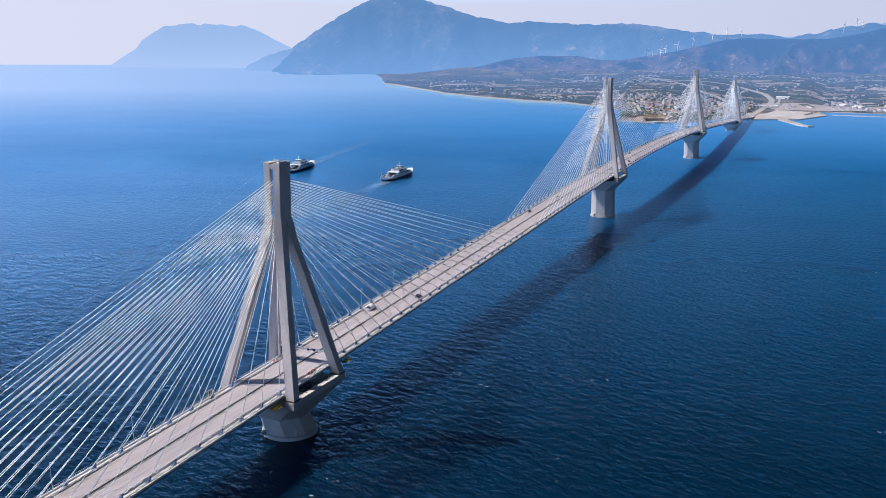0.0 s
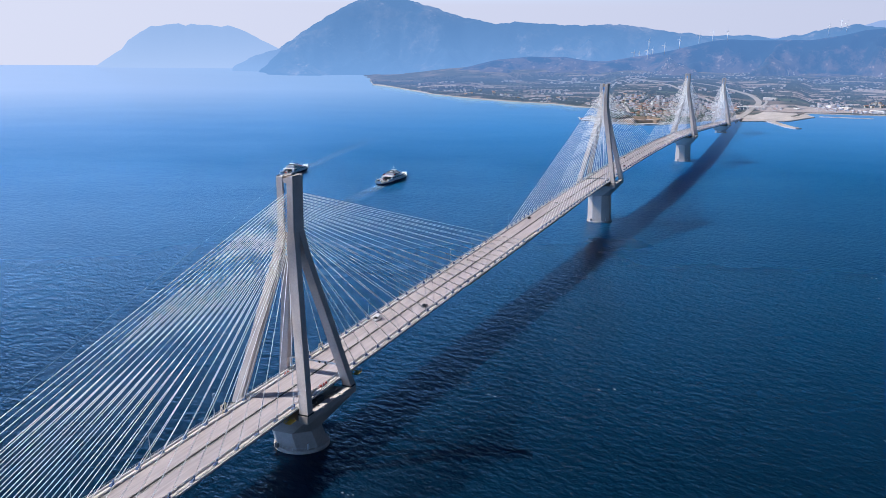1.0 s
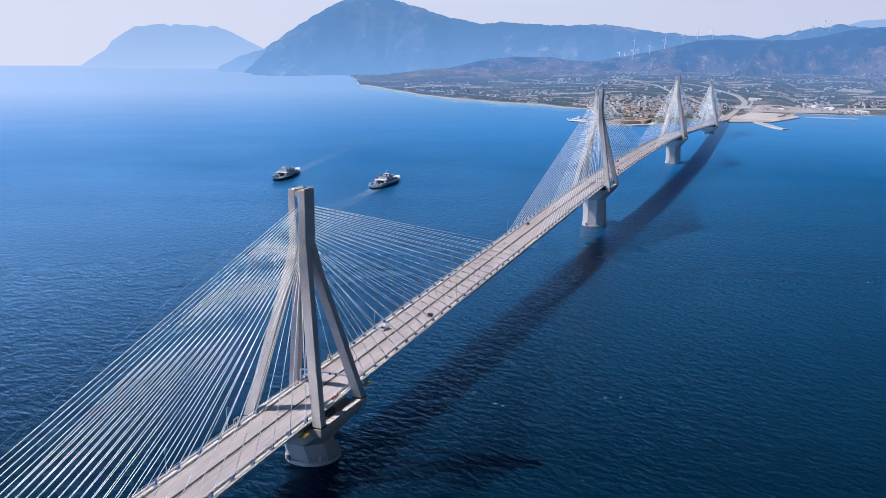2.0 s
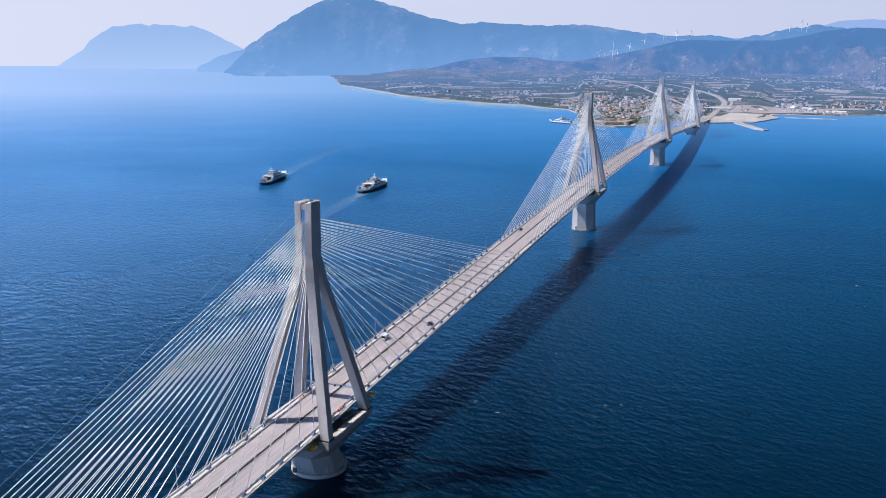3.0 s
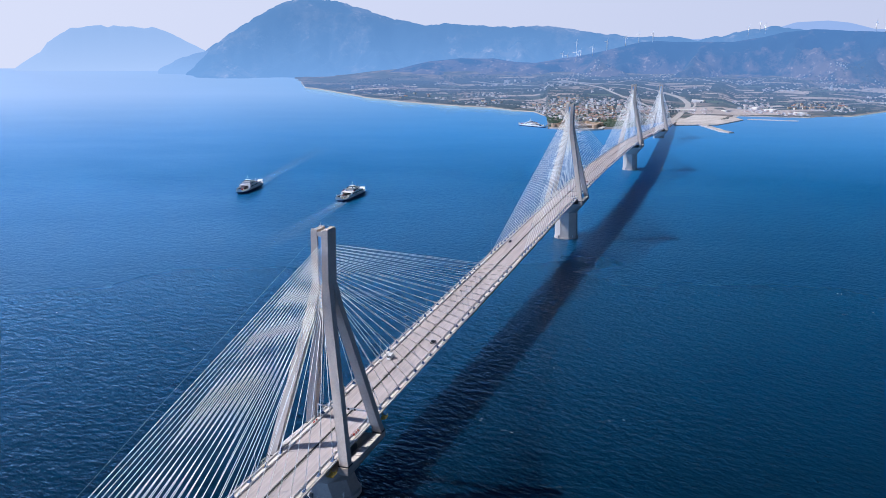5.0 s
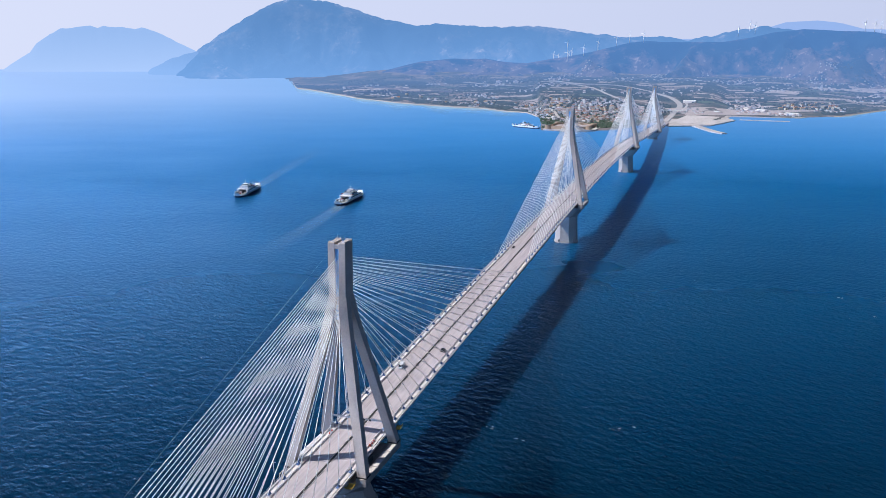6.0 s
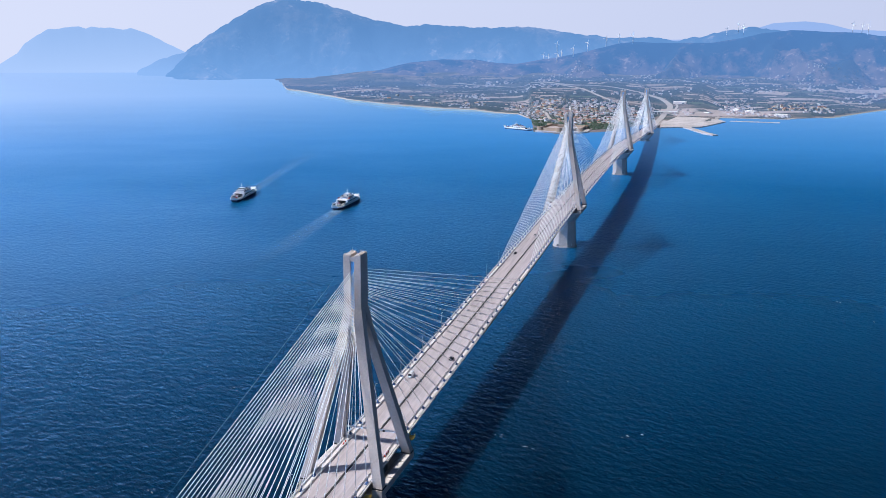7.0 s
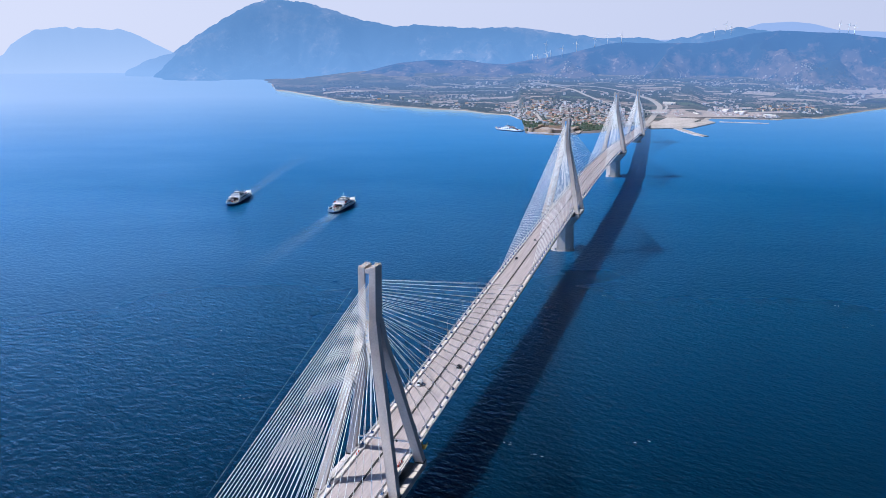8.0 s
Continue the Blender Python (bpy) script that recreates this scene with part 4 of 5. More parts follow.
# houses: a few types, copied over the villages
TILE = material("terracotta_roof", (0.36, 0.19, 0.145), 0.9, vary=0.25, scale=0.1, fine=0.8)
TILE2 = material("faded_roof_tile", (0.44, 0.29, 0.235), 0.9, vary=0.2, scale=0.1, fine=0.8)
WALLS = [material("whitewashed_wall", (0.74, 0.72, 0.68), 0.85, vary=0.08), material("cream_wall", (0.62, 0.54, 0.42), 0.85, vary=0.1), material("grey_render_wall", (0.45, 0.44, 0.43), 0.85, vary=0.1)]
TYPES = []
for i, (w, l, h, r, wall, roof, label) in enumerate(((2.9, 4.2, 3.9, 1.3, 0, TILE, "white house with a terracotta tiled roof"), (3.3, 4.6, 2.6, 1.2, 1, TILE2, "low cream house with a faded tiled roof"), (3.3, 4.0, 4.6, 0, 0, WALLS[0], "white flat-roofed two-storey house"),
                                                     (4.0, 5.6, 5.6, 1.4, 1, TILE, "cream apartment house with a terracotta roof"), (2.6, 3.4, 2.4, 1.0, 2, TILE, "small grey house with a tiled roof"), (4.4, 5.2, 6.2, 0, 2, WALLS[2], "grey flat-roofed concrete block of flats"))):
    x, y = -300 - 18 * i, 2300
    TYPES.append(tagged(building("house", pose(x, y, ground_z(x, y) + 0.3, 0, 0, 20 * i), w, l, h, r, WALLS[wall], roof), label + " in the village", "house", "village houses"))
rng = random.Random(7)
spots = []


def village(n, quad, grain=13.0):
    """Scatter n houses in a four-cornered plot, none on another."""
    tries = 0
    while n > 0 and tries < 9000:
        tries += 1
        u, v = rng.random(), rng.random()
        (x0, y0), (x1, y1), (x2, y2), (x3, y3) = quad
        x = (x0 * (1 - u) + x1 * u) * (1 - v) + (x3 * (1 - u) + x2 * u) * v
        y = (y0 * (1 - u) + y1 * u) * (1 - v) + (y3 * (1 - u) + y2 * u) * v
        a, d = bearing(x, y)
        if d < curve_at(COAST, a) + 30 or not clear_of_roads(x, y, 9) or any((x - p) ** 2 + (y - q) ** 2 < grain ** 2 for p, q in spots):
            continue
        spots.append((x, y))
        copy_thing(rng.choice(TYPES), pose(x, y, ground_z(x, y) + 0.2, 0, 0, rng.choice((15, 105, -20, 70)) + rng.uniform(-8, 8)))
        n -= 1


village(170, [(-290, 2050), (-90, 2020), (-150, 2480), (-400, 2420)], 10)
village(46, [(-90, 2120), (-30, 2200), (-40, 2520), (-150, 2480)], 10)
village(24, [(-440, 2430), (-180, 2500), (-250, 2680), (-560, 2640)], 13)
village(12, [(-1050, 2730), (-560, 2520), (-560, 2660), (-1000, 2900)], 20)
village(42, [(300, 2680), (505, 2790), (470, 2960), (330, 2860)], 11)


def far_houses(n, seed, place, wall, roof, label, size=1.0):
    """Many small gabled houses in one mesh, too far off to tell apart."""
    r = random.Random(seed)
    vs, fs, kinds = [], [], []
    done = 0
    while done < n:
        x, y = place(r)
        a, d = bearing(x, y)
        if d < curve_at(COAST, a) + 35 or not clear_of_roads(x, y, 6) or any((x - p) ** 2 + (y - q) ** 2 < 81 for p, q in spots):
            continue
        done += 1
        spots.append((x, y))
        w, l, h, t, z = size * r.uniform(2.2, 3.8), size * r.uniform(3.0, 5.2), size * r.uniform(2.6, 5.4), radians(r.choice((15, 105, -20, 70)) + r.uniform(-10, 10)), ground_z(x, y) - 2
        top = 0.02 if r.random() < 0.3 else 1.3
        o = len(vs)
        for u, v, k in ((-1, -1, 0), (1, -1, 0), (1, 1, 0), (-1, 1, 0), (-1, -1, h + 2), (1, -1, h + 2), (1, 1, h + 2), (-1, 1, h + 2), (0, -1, h + 2 + top), (0, 1, h + 2 + top)):
            vs.append((x + math.cos(t) * u * w - math.sin(t) * v * l, y + math.sin(t) * u * w + math.cos(t) * v * l, z + k))
        for f, k in (((0, 1, 5, 4), 0), ((1, 2, 6, 5), 0), ((2, 3, 7, 6), 0), ((3, 0, 4, 7), 0), ((4, 5, 8), 0), ((6, 7, 9), 0), ((5, 6, 9, 8), 1), ((7, 4, 8, 9), 1)):
            fs.append(tuple(o + i for i in f))
            kinds.append(k if top > 0.1 else 0)
    me = bpy.data.meshes.new("far_houses")
    me.from_pydata(vs, [], fs)
    me.materials.append(wall), me.materials.append(roof)
    me.polygons.foreach_set("material_index", kinds)
    tagged(new("far_houses", me), label, "houses", kind="stuff")


# far walls and roofs emit a little, as haze painted on by distance
FARWALL = material("far_plaster", (0.68, 0.63, 0.61), 0.9, vary=0.25, scale=0.05, glow=PLAIN_HAZE)
FARTILE = material("far_roof_tile", (0.38, 0.25, 0.21), 0.9, vary=0.25, scale=0.05, glow=PLAIN_HAZE)


def in_clusters(a0, a1, d0, d1, level, seed):
    def place(r):
        while True:
            x, y = polar(r.uniform(a0, a1), r.uniform(d0, d1))
            if noise.noise(Vector((x * 0.007, y * 0.005, seed))) > level:
                return x, y
    return place


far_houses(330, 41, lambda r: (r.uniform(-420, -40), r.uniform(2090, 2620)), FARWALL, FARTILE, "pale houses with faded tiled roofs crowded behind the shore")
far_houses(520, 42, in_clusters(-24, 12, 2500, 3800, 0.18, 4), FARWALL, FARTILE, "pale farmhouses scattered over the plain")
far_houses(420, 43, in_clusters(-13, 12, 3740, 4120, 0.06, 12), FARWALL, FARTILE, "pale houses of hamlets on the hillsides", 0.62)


def fort(x, y):
    ob = empty("sea_fort", pose(x, y, 0, 0, 0, 6))
    part("platform", slab([(-62, -70), (20, -95), (60, -70), (70, 20), (30, 60), (-45, 55)], -6, 3.5), QUAY, ob, "pale rock apron above the water")
    ring = [(-52, -56), (-4, -78), (44, -58), (54, 16), (22, 46), (-36, 42)]
    for (xa, ya), (xb, yb) in zip(ring, ring[1:] + ring[:1]):
        d = Vector((xb - xa, yb - ya, 0)).normalized() * 2
        nrm = Vector((-d.y, d.x, 0))
        part("curtain_wall", slab([(xa, ya), (xb, yb), (xb + nrm.x, yb + nrm.y), (xa + nrm.x, ya + nrm.y)], 3, 10.5), STONE, ob)
    for px, py in ring:
        part("bastion", loft(B(), [[(px + p[0], py + p[1], 3) for p in poly_ring(8, 0, 10)], [(px + p[0], py + p[1], 12) for p in poly_ring(7, 0, 10)]]), STONE, ob)
    part("courtyard", slab([(-48, -52), (-4, -72), (40, -54), (50, 14), (20, 42), (-33, 38)], 3.2, 6.5), DIRT, ob, "bare earth courtyard")
    part("inner_hall", box(B(), -14, 14, 6, 16, 6, 13), STONE, ob)
    tagged(ob, "old brown stone sea fort with low round bastions", "fort")


fort(-212, 1876)


# fields laid on the plain
FIELDS = []


def plot(x, y, w, l, turn, mat, label):
    FIELDS.append((x, y, w, l, radians(turn)))
    bm, n = B(), 7
    c, s = math.cos(radians(turn)), math.sin(radians(turn))
    rows = []
    for i in range(n):
        row = []
        for j in range(n):
            u, v = (i / (n - 1) - 0.5) * w, (j / (n - 1) - 0.5) * l
            px, py = x + c * u - s * v, y + s * u + c * v
            row.append(bm.verts.new((px, py, ground_z(px, py) + 1.0)))
        rows.append(row)
    for r, q in zip(rows, rows[1:]):
        for j in range(n - 1):
            bm.faces.new((r[j], q[j], q[j + 1], r[j + 1]))
    bmesh.ops.recalc_face_normals(bm, faces=bm.faces)
    tagged(link("field", bm, mat), label, "field", "fields on the plain", "structure")


plot(150, 2540, 330, 210, 22, DIRT, "bare pinkish earth yard behind the quay")
plot(85, 2235, 130, 260, -8, QUAY, "pale concrete apron of the quay")
plot(-1215, 2985, 150, 75, 25, DIRT, "bare tan field near the point")
plot(300, 2640, 260, 60, 30, DIRT, "bare earth strip behind the harbour")
KINDS = ((STRAW, "dry straw-coloured field"), (DIRT, "bare pinkish ploughed field"), (GREENF, "green irrigated field"), (STRAW, "pale stubble field"))
for x, y, w, l, t, k in ((-1000, 3000, 120, 50, 20, 0), (-760, 3520, 150, 34, 10, 0), (-60, 3520, 110, 40, 0, 0), (-20, 3225, 150, 40, 3, 0), (440, 3085, 230, 60, 8, 1), (560, 3400, 220, 60, 4, 1), (340, 3230, 120, 80, -20, 1), (690, 3460, 200, 100, 12, 1),
                         (-600, 2900, 150, 40, 15, 1), (150, 2960, 120, 40, 5, 0), (240, 2780, 130, 50, 30, 1), (310, 3520, 150, 46, 0, 0), (800, 3300, 150, 70, 20, 1), (860, 3480, 160, 70, 10, 1), (600, 3060, 130, 50, 25, 0)):
    mat, label = KINDS[k]
    plot(x, y, w, l, t, mat, label)
rp = random.Random(31)
while len(FIELDS) < 95:
    a, d = rp.uniform(-24, 13), rp.uniform(2480, 3760)
    x, y = polar(a, d)
    w, l = rp.uniform(35, 110), rp.uniform(14, 38)
    if d < curve_at(COAST, a) + 150 or -40 < x < 430 and y < 2760 or not clear_of_roads(x, y, 45) or any(abs(x - f[0]) < 0.55 * (w + f[2]) and abs(y - f[1]) < 0.6 * (l + f[3]) for f in FIELDS) or any((x - p) ** 2 + (y - q) ** 2 < 45 ** 2 for p, q in spots):
        continue
    mat, label = KINDS[rp.choice((0, 1, 1, 2, 3))]
    plot(x, y, w, l, rp.uniform(-12, 22), mat, label)


# trees: olive groves in rows, and loose scrub, built as one mass of clumps each
LEAF = material("olive_foliage", (0.085, 0.125, 0.085), 0.9, tint=(0.04, 0.08, 0.055), scale=0.02, fine=0.4)


# far foliage has haze painted over it as emission
FARLEAF = material("far_olive_foliage", (0.045, 0.07, 0.058), 0.9, tint=(0.02, 0.04, 0.036), scale=0.02, fine=0.4, glow=PLAIN_HAZE)


def clumps(name, places, label, mat):
    """Many small uneven crowns in one mesh."""
    t = (1 + 5 ** 0.5) / 2
    base = np.array([(-1, t, 0), (1, t, 0), (-1, -t, 0), (1, -t, 0), (0, -1, t), (0, 1, t), (0, -1, -t), (0, 1, -t), (t, 0, -1), (t, 0, 1), (-t, 0, -1), (-t, 0, 1)]) / 1.9
    tri = [(0, 11, 5), (0, 5, 1), (0, 1, 7), (0, 7, 10), (0, 10, 11), (1, 5, 9), (5, 11, 4), (11, 10, 2), (10, 7, 6), (7, 1, 8), (3, 9, 4), (3, 4, 2), (3, 2, 6), (3, 6, 8), (3, 8, 9), (4, 9, 5), (2, 4, 11), (6, 2, 10), (8, 6, 7), (9, 8, 1)]
    r = np.random.RandomState(3)
    vs, fs = [], []
    for i, (x, y, z, s) in enumerate(places):
        v = base * (s * r.uniform(0.6, 1.35, (12, 1))) * np.array([1, 1, r.uniform(0.6, 0.95)])
        vs.append(v + np.array([x, y, z + s * 0.45]))
        fs += [(a + 12 * i, b + 12 * i, c + 12 * i) for a, b, c in tri]
    me = bpy.data.meshes.new(name)
    me.from_pydata(np.concatenate(vs).tolist(), [], fs)
    me.materials.append(mat)
    tagged(new(name, me), label, "trees", kind="stuff")


def on_field(x, y):
    for fx, fy, w, l, t in FIELDS:
        u, v = (x - fx) * math.cos(t) + (y - fy) * math.sin(t), (y - fy) * math.cos(t) - (x - fx) * math.sin(t)
        if abs(u) < w / 2 + 2 and abs(v) < l / 2 + 2:
            return True
    return False


def scatter(n, amin, amax, dmin, dmax, size, keep):
    out = []
    r = random.Random(11)
    while len(out) < n:
        a, d = r.uniform(amin, amax), r.uniform(dmin, dmax)
        if d < curve_at(COAST, a) + 45:
            continue
        x, y = polar(a, d)
        if on_field(x, y) and r.random() < 0.94 or not keep(x, y) or not clear_of_roads(x, y, 9):
            continue
        out.append((x, y, ground_z(x, y) - 0.3, r.uniform(*size)))
    return out


def grove(scale_x, scale_y, seed, level):
    def keep(x, y):
        return noise.noise(Vector((x * scale_x, y * scale_y, seed))) > level and not (-20 < x < 420 and y < 2740)
    return keep


clumps("trees", scatter(1500, -14, 9, 2150, 2600, (1.6, 3.4), grove(0.012, 0.009, 8, -0.2)), "dark green trees between the houses by the shore", LEAF)
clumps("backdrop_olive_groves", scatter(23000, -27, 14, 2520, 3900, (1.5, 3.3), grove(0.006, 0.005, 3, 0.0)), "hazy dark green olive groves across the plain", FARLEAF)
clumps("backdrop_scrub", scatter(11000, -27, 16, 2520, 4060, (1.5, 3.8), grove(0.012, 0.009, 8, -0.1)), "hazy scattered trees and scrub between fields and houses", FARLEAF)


def wind_turbine(m):
    ob = empty("wind_turbine", m)
    part("tower", rod(B(), (0, 0, -3), (0, 0, 40), 1.5, 10, 0.9), WHITE, ob, smooth=True)
    part("nacelle", box(B(), -1.3, 1.3, -3.0, 2.6, 40, 42.4, 0.4), WHITE, ob)
    hub = part("hub", rod(B(), (0, -3.0, 41.2), (0, -4.4, 41.2), 1.1, 8, 0.5), WHITE, ob)
    for k in range(3):
        a = radians(20 + 120 * k)
        q = Vector((math.sin(a), 0, math.cos(a)))
        part("blade", loft(B(), [[Vector((0, -3.8 + dy, 41.2)) + q * dist + Vector((q.z, 0, -q.x)) * dw * wd for dw, dy in ((-1, 0), (0, -0.3), (1, 0), (0, 0.3))] for dist, wd in ((0.8, 0.5), (3.5, 0.9), (15, 0.22))]), WHITE, hub)
    return tagged(ob, "white three-bladed wind turbine on the hill", "wind turbine", "wind turbines")


first = None
for a, d in ((-10.77, 4470), (-10.47, 4500), (-9.84, 4520), (-9.68, 4480), (-9.94, 4640), (-9.96, 4270), (-8.98, 4280), (-8.12, 4310), (-7.02, 4320), (-6.25, 4330), (-5.42, 4335), (0.02, 4700), (0.66, 4720), (0.95, 4700), (6.79, 4335), (7.28, 4335), (7.6, 4335)):
    x, y = polar(a, d)
    m = pose(x, y, ground_z(x, y) - 1, 0, 0, rng.uniform(-25, 25))
    if first is None:
        first = wind_turbine(m)
    else:
        copy_thing(first, m)

# ---- boats ----
HULL = material("navy_hull_paint", (0.035, 0.055, 0.12), 0.4)
DECKG = material("grey_deck_paint", (0.25, 0.27, 0.28), 0.7, vary=0.15)


def ferry(m, label):
    ob = empty("ferry", m)
    def outline(w, l, z, tip=0.5):
        half = [(w * tip, -l), (w * 0.86, -l * 0.86), (w, -l * 0.66), (w, l * 0.66), (w * 0.86, l * 0.86), (w * tip, l)]
        return [(x, y, z) for x, y in half] + [(-x, y, z) for x, y in half[::-1]]
    part("hull", loft(B(), [outline(6.0, 29, -2), outline(6.9, 32, 0.4), outline(7.5, 33.7, 2.3)]), HULL, ob, "navy blue hull")
    part("hull_stripe", loft(B(), [outline(7.56, 33.8, 2.31), outline(7.8, 34.7, 3.9)]), WHITE, ob)
    part("car_deck", loft(B(), [outline(7.2, 33.4, 3.91), outline(7.2, 33.4, 4.0)]), DECKG, ob, "grey open car deck")
    for s in (-1, 1):
        part("bulwark", box(B(), s * 7.3 - 0.15, s * 7.3 + 0.15, -23, 23, 3.95, 5.5, 0.05), WHITE, ob)
        part("ramp", loft(B(), [[(-3.6, s * 33.6, 3.6), (3.6, s * 33.6, 3.6), (3.6, s * 34.2, 4.0), (-3.6, s * 34.2, 4.0)], [(-3.3, s * 37.2, 6.2), (3.3, s * 37.2, 6.2), (3.3, s * 37.6, 6.4), (-3.3, s * 37.6, 6.4)]]), WHITE, ob, "white raised loading ramp")
        for q in (-1, 1):
            part("ramp_post", rod(B(), (q * 4.2, s * 31.5, 3.9), (q * 4.0, s * 32.2, 8.6), 0.28, 6), WHITE, ob)
        side = part("side_house", box(B(), s * 5.9 - 1.3, s * 5.9 + 1.3, -12, 17, 4.0, 7.6, 0.1), WHITE, ob)
        for k in range(6):
            part("side_opening", box(B(), s * 7.22 - 0.04, s * 7.22 + 0.04, -10.5 + 4.6 * k, -7.2 + 4.6 * k, 5.2, 6.9), GLASSY, side, "dark side opening")
        part("lifeboat", loft(B(), [[(s * 6.9 + c * math.cos(a), yy, 9.0 + c * 0.8 * math.sin(a)) for a in steps(0, 5.5, 7)] for yy, c in ((-8.2, 0.15), (-7.2, 0.8), (-3.8, 0.8), (-2.8, 0.15))]), PAINTS["red"], ob, "orange-red lifeboat")
        part("deck_rail", box(B(), s * 7.3 - 0.04, s * 7.3 + 0.04, -14, 18, 8.9, 9.0), WHITE, ob)
    part("saloon_deck", box(B(), -7.4, 7.4, -14, 18, 7.6, 8.0, 0.1), WHITE, ob)
    saloon = part("saloon", loft(B(), [[(-5.4, -6, 8.0), (5.4, -6, 8.0), (5.4, 13, 8.0), (-5.4, 13, 8.0)], [(-5.2, -5, 10.6), (5.2, -5, 10.6), (5.2, 12, 10.6), (-5.2, 12, 10.6)]]), WHITE, ob)
    part("saloon_glazing", box(B(), -5.42, 5.42, -5.3, 12.2, 8.9, 9.8), GLASSY, saloon, "dark window band")
    part("sun_deck", box(B(), -5.8, 5.8, -6.4, 13.2, 10.6, 10.8), DECKG, ob)
    wheelhouse = part("wheelhouse", loft(B(), [[(-3.6, 3, 10.8), (3.6, 3, 10.8), (3.6, 9, 10.8), (-3.6, 9, 10.8)], [(-3.2, 3.6, 13.2), (3.2, 3.6, 13.2), (3.2, 8.4, 13.2), (-3.2, 8.4, 13.2)]]), WHITE, ob)
    part("wheelhouse_glazing", loft(B(), [[(-3.5, 3.1, 11.9), (3.5, 3.1, 11.9), (3.5, 8.9, 11.9), (-3.5, 8.9, 11.9)], [(-3.36, 3.3, 12.7), (3.36, 3.3, 12.7), (3.36, 8.7, 12.7), (-3.36, 8.7, 12.7)]]), GLASSY, wheelhouse, "dark wheelhouse windows")
    for s in (-1, 1):
        part("funnel", loft(B(), [[(x + s * 3.4, y - 2.5, z) for x, y, z in poly_ring(r, z, 10, 0, 0.7)] for r, z in ((1.0, 10.8), (0.85, 12.6))]), HULL, ob, "navy funnel")
    mast = part("mast", rod(B(), (0, 6, 13.2), (0, 6, 18.4), 0.2), WHITE, ob)
    part("yard", rod(B(), (-1.8, 6, 16), (1.8, 6, 16), 0.12), WHITE, mast)
    for x, y, c in ((-4.6, -17, "white"), (-1.6, -18, "red"), (1.6, -17, "black"), (4.6, -18, "silver"), (-4.2, -24, "black"), (-1.2, -25, "white"), (2.2, -24, "silver"), (-2.6, 22, "black"), (0.6, 21, "white"), (3.6, 22, "silver"), (-1.2, 27, "red"), (2.4, 27.5, "black")):
        part("deck_cargo", box(B(), x - 0.95, x + 0.95, y - 2.2, y + 2.2, 4.0, 5.6, 0.3), PAINTS[c], ob)
    return tagged(ob, label, "ferry", "ferries on the strait")


def ferry_at(x, y, turn, label):
    return ferry(pose(x, y, sea_level(bearing(x, y)[1]), 0, 0, turn) @ Matrix.Diagonal((1.05, 1.25, 1.05, 1)), label)


ferry_at(-455, 728, 192, "white and navy car ferry under way with a wake")
ferry_at(-303, 716, 4, "white and navy car ferry steaming away with foam astern")
ferry_at(-318, 1850, 60, "white car ferry moored beside the sea fort")


def foam_material():
    m = bpy.data.materials.new("sea_foam")
    m.use_nodes = True
    n, l = m.node_tree.nodes, m.node_tree.links
    b = n["Principled BSDF"]
    b.inputs["Base Color"].default_value, b.inputs["Roughness"].default_value = (0.72, 0.76, 0.8, 1), 0.8
    geo, t, r = n.new("ShaderNodeNewGeometry"), n.new("ShaderNodeTexNoise"), n.new("ShaderNodeMapRange")
    t.inputs["Scale"].default_value, t.inputs["Detail"].default_value = 0.22, 6
    l.new(geo.outputs["Position"], t.inputs["Vector"]); l.new(t.outputs[0], r.inputs[0])
    r.inputs[1].default_value, r.inputs[2].default_value, r.inputs[4].default_value = 0.36, 0.62, 0.85
    l.new(r.outputs[0], b.inputs["Alpha"])
    return m


FOAM = foam_material()


def wake_material():
    m = bpy.data.materials.new("thinning_foam")
    m.use_nodes = True
    n, l = m.node_tree.nodes, m.node_tree.links
    b = n["Principled BSDF"]
    b.inputs["Base Color"].default_value, b.inputs["Roughness"].default_value = (0.42, 0.64, 0.84, 1), 0.8
    geo, t, r, att, mul = (n.new("ShaderNode" + k) for k in ("NewGeometry", "TexNoise", "MapRange", "Attribute", "Math"))
    t.inputs["Scale"].default_value, t.inputs["Detail"].default_value = 0.25, 6
    l.new(geo.outputs["Position"], t.inputs["Vector"]); l.new(t.outputs[0], r.inputs[0])
    r.inputs[1].default_value, r.inputs[2].default_value, r.inputs[3].default_value = 0.35, 0.68, 0.3
    att.attribute_name, mul.operation = "foam", "MULTIPLY"
    l.new(r.outputs[0], mul.inputs[0]); l.new(att.outputs["Fac"], mul.inputs[1]); l.new(mul.outputs[0], b.inputs["Alpha"])
    return m


WAKE = wake_material()


def wake(x, y, turn, length, w0, w1, strong, faint, label):
    """A strip of foam astern: strong at first, then a faint slick that fades out at its end and its sides."""
    bm, rows, foam = B(), [], []
    for i in range(41):
        u = i / 40
        w = w0 + (w1 - w0) * u
        row = []
        for k in range(9):
            v = k / 4 - 1
            row.append(bm.verts.new((5 * math.sin(u * 2.5) + w * v, -length * u, 0.14)))
            foam.append((strong * math.exp(-u * length / 28) + faint * (1 - u)) * (1 - abs(v)) ** 0.7)
        rows.append(row)
    for a, b in zip(rows, rows[1:]):
        for k in range(8):
            bm.faces.new((a[k], b[k], b[k + 1], a[k + 1]))
    ob = link("wake", bm, WAKE)
    ob.data.attributes.new("foam", "FLOAT", "POINT").data.foreach_set("value", foam)
    ob.matrix_world = pose(x, y, sea_level(bearing(x, y)[1]), 0, 0, turn)
    tagged(ob, label, "wake", kind="stuff")


def off(x, y, turn, d):
    return x - d * -math.sin(radians(turn)), y - d * math.cos(radians(turn))


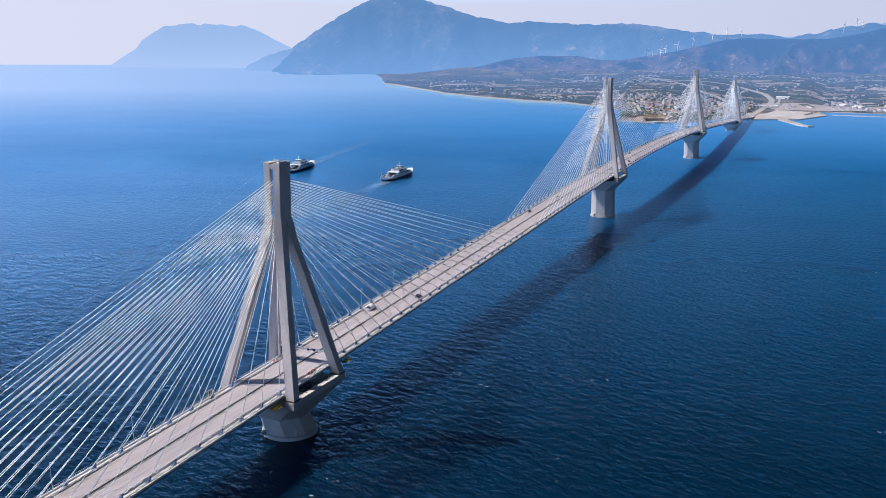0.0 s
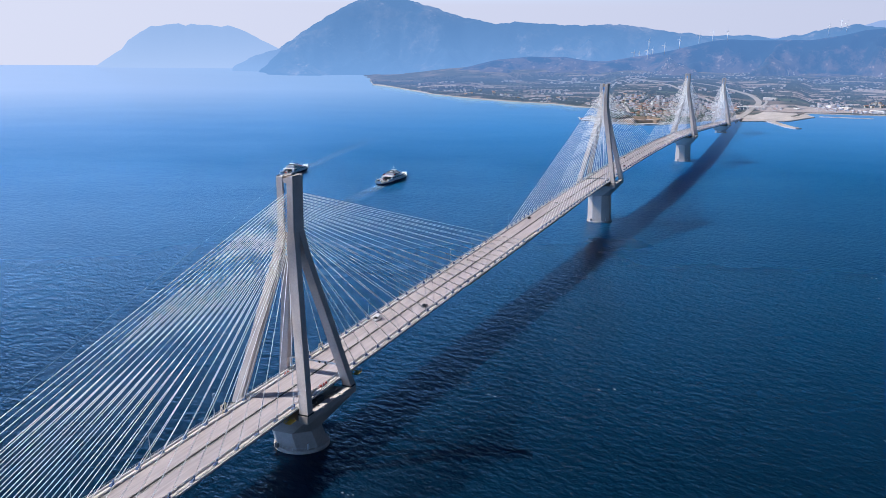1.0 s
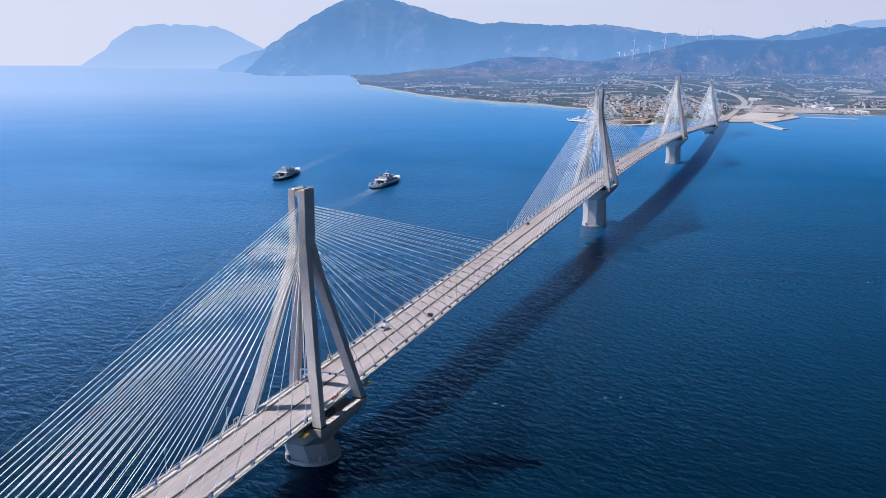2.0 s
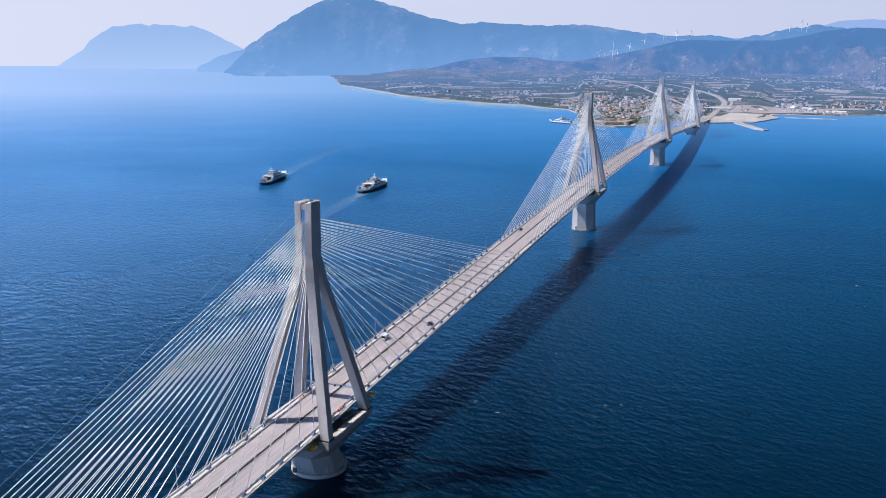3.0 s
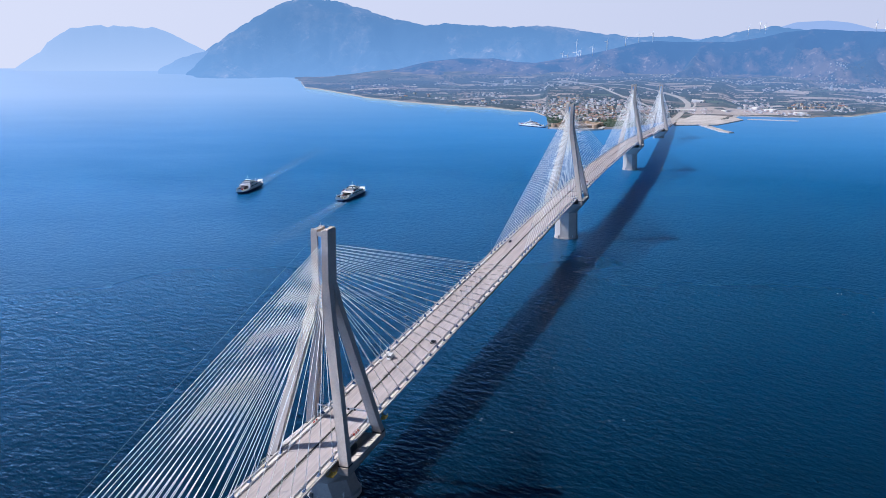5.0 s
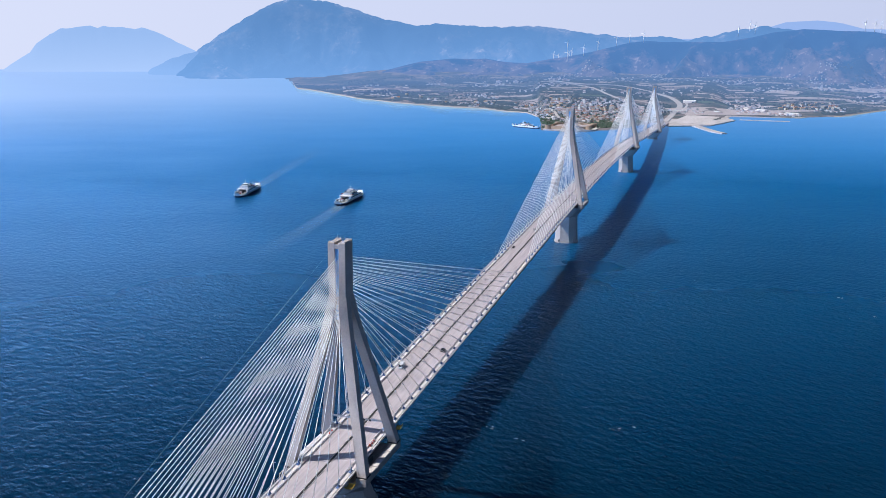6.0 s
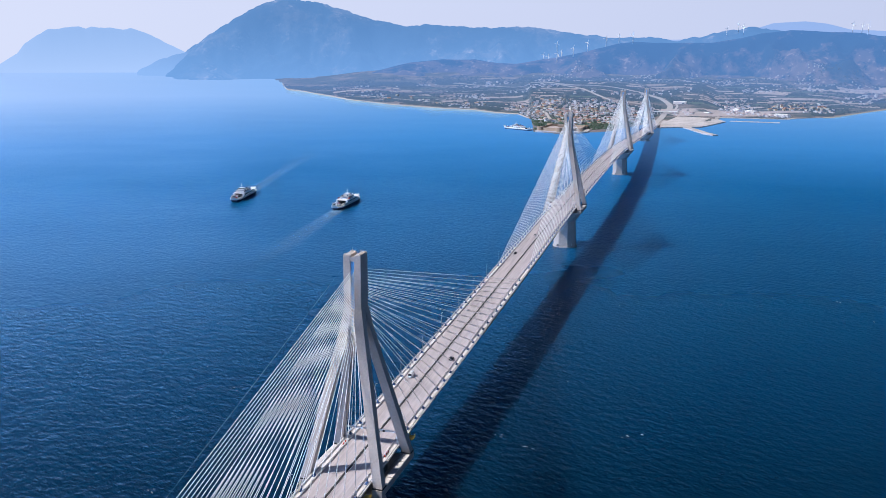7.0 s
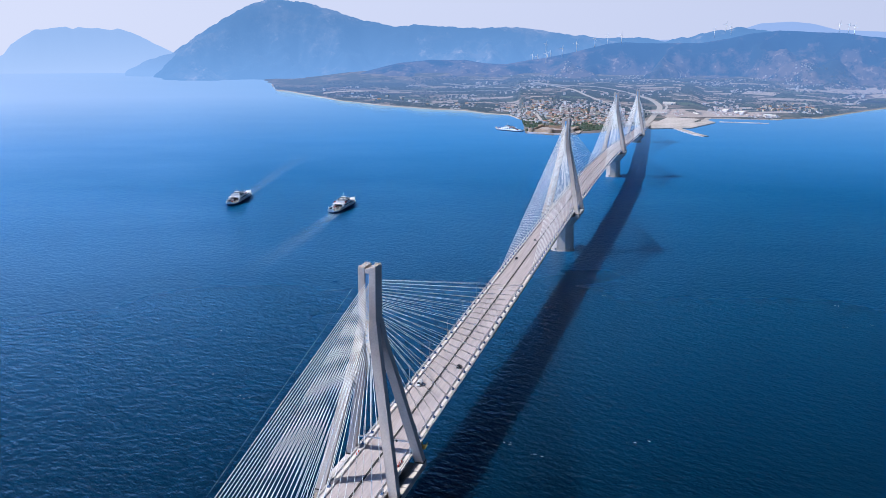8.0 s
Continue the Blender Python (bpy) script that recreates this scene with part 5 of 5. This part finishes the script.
for x, y, t, n in ((-455, 728, 194, 520), (-303, 716, 7, 330)):
    wake(*off(x, y, t, 30), t, n, 9.0, 20.0, 0.25, 0.26, "faint pale slick astern of a ferry")
    for side in (-5.0, 0.0, 5.0):
        px, py = off(x, y, t, 37)
        wake(px + side * math.cos(radians(t)), py + side * math.sin(radians(t)), t - side * 0.7, 110, 1.6, 4.0, 1.3, 0.06, "white foam streak astern of a ferry")


def rowing_boat(x, y, turn):
    ob = empty("motor_boat", pose(x, y, sea_level(bearing(x, y)[1]), 0, 0, turn))
    part("hull", loft(B(), [[(-1.2, -4, -0.4), (1.2, -4, -0.4), (1.2, 1.5, -0.4), (0, 3.6, -0.4), (-1.2, 1.5, -0.4)], [(-1.6, -4.2, 1.0), (1.6, -4.2, 1.0), (1.6, 1.8, 1.1), (0, 5, 1.4), (-1.6, 1.8, 1.1)]]), WHITE, ob)
    part("cabin", box(B(), -1.0, 1.0, -1.6, 1.2, 1.0, 2.3, 0.15), WHITE, ob)
    tagged(ob, "small white motor boat on the open water", "boat")


rowing_boat(-75, 1135, 70)


# scattered foam specks on the wave crests
def whitecaps():
    bm, r = B(), random.Random(5)
    for i in range(150):
        x0, y0 = r.uniform(30, 640), r.uniform(-190, 700)
        if r.random() < 0.2:
            x0 = r.uniform(-420, -60)
        for k in range(r.choice((1, 2, 3, 4))):
            x, y = x0 + r.gauss(0, 2.2), y0 + r.gauss(0, 1.4)
            z = sea_level(bearing(x, y)[1]) + 0.15
            s, a = r.uniform(0.35, 1.0), r.uniform(-0.7, 0.2)
            ring = [(u * r.uniform(0.7, 1.3), v * r.uniform(0.6, 1.4)) for u, v in ((-1, 0), (-0.3, -0.3), (0.6, -0.22), (1.2, 0.05), (0.4, 0.3), (-0.4, 0.22))]
            bm.faces.new([bm.verts.new((x + (math.cos(a) * u - math.sin(a) * v) * s, y + (math.sin(a) * u + math.cos(a) * v) * s, z)) for u, v in ring])
    tagged(link("whitecaps", bm, FOAM), "small white foam specks on wave crests", "foam", kind="stuff")


whitecaps()
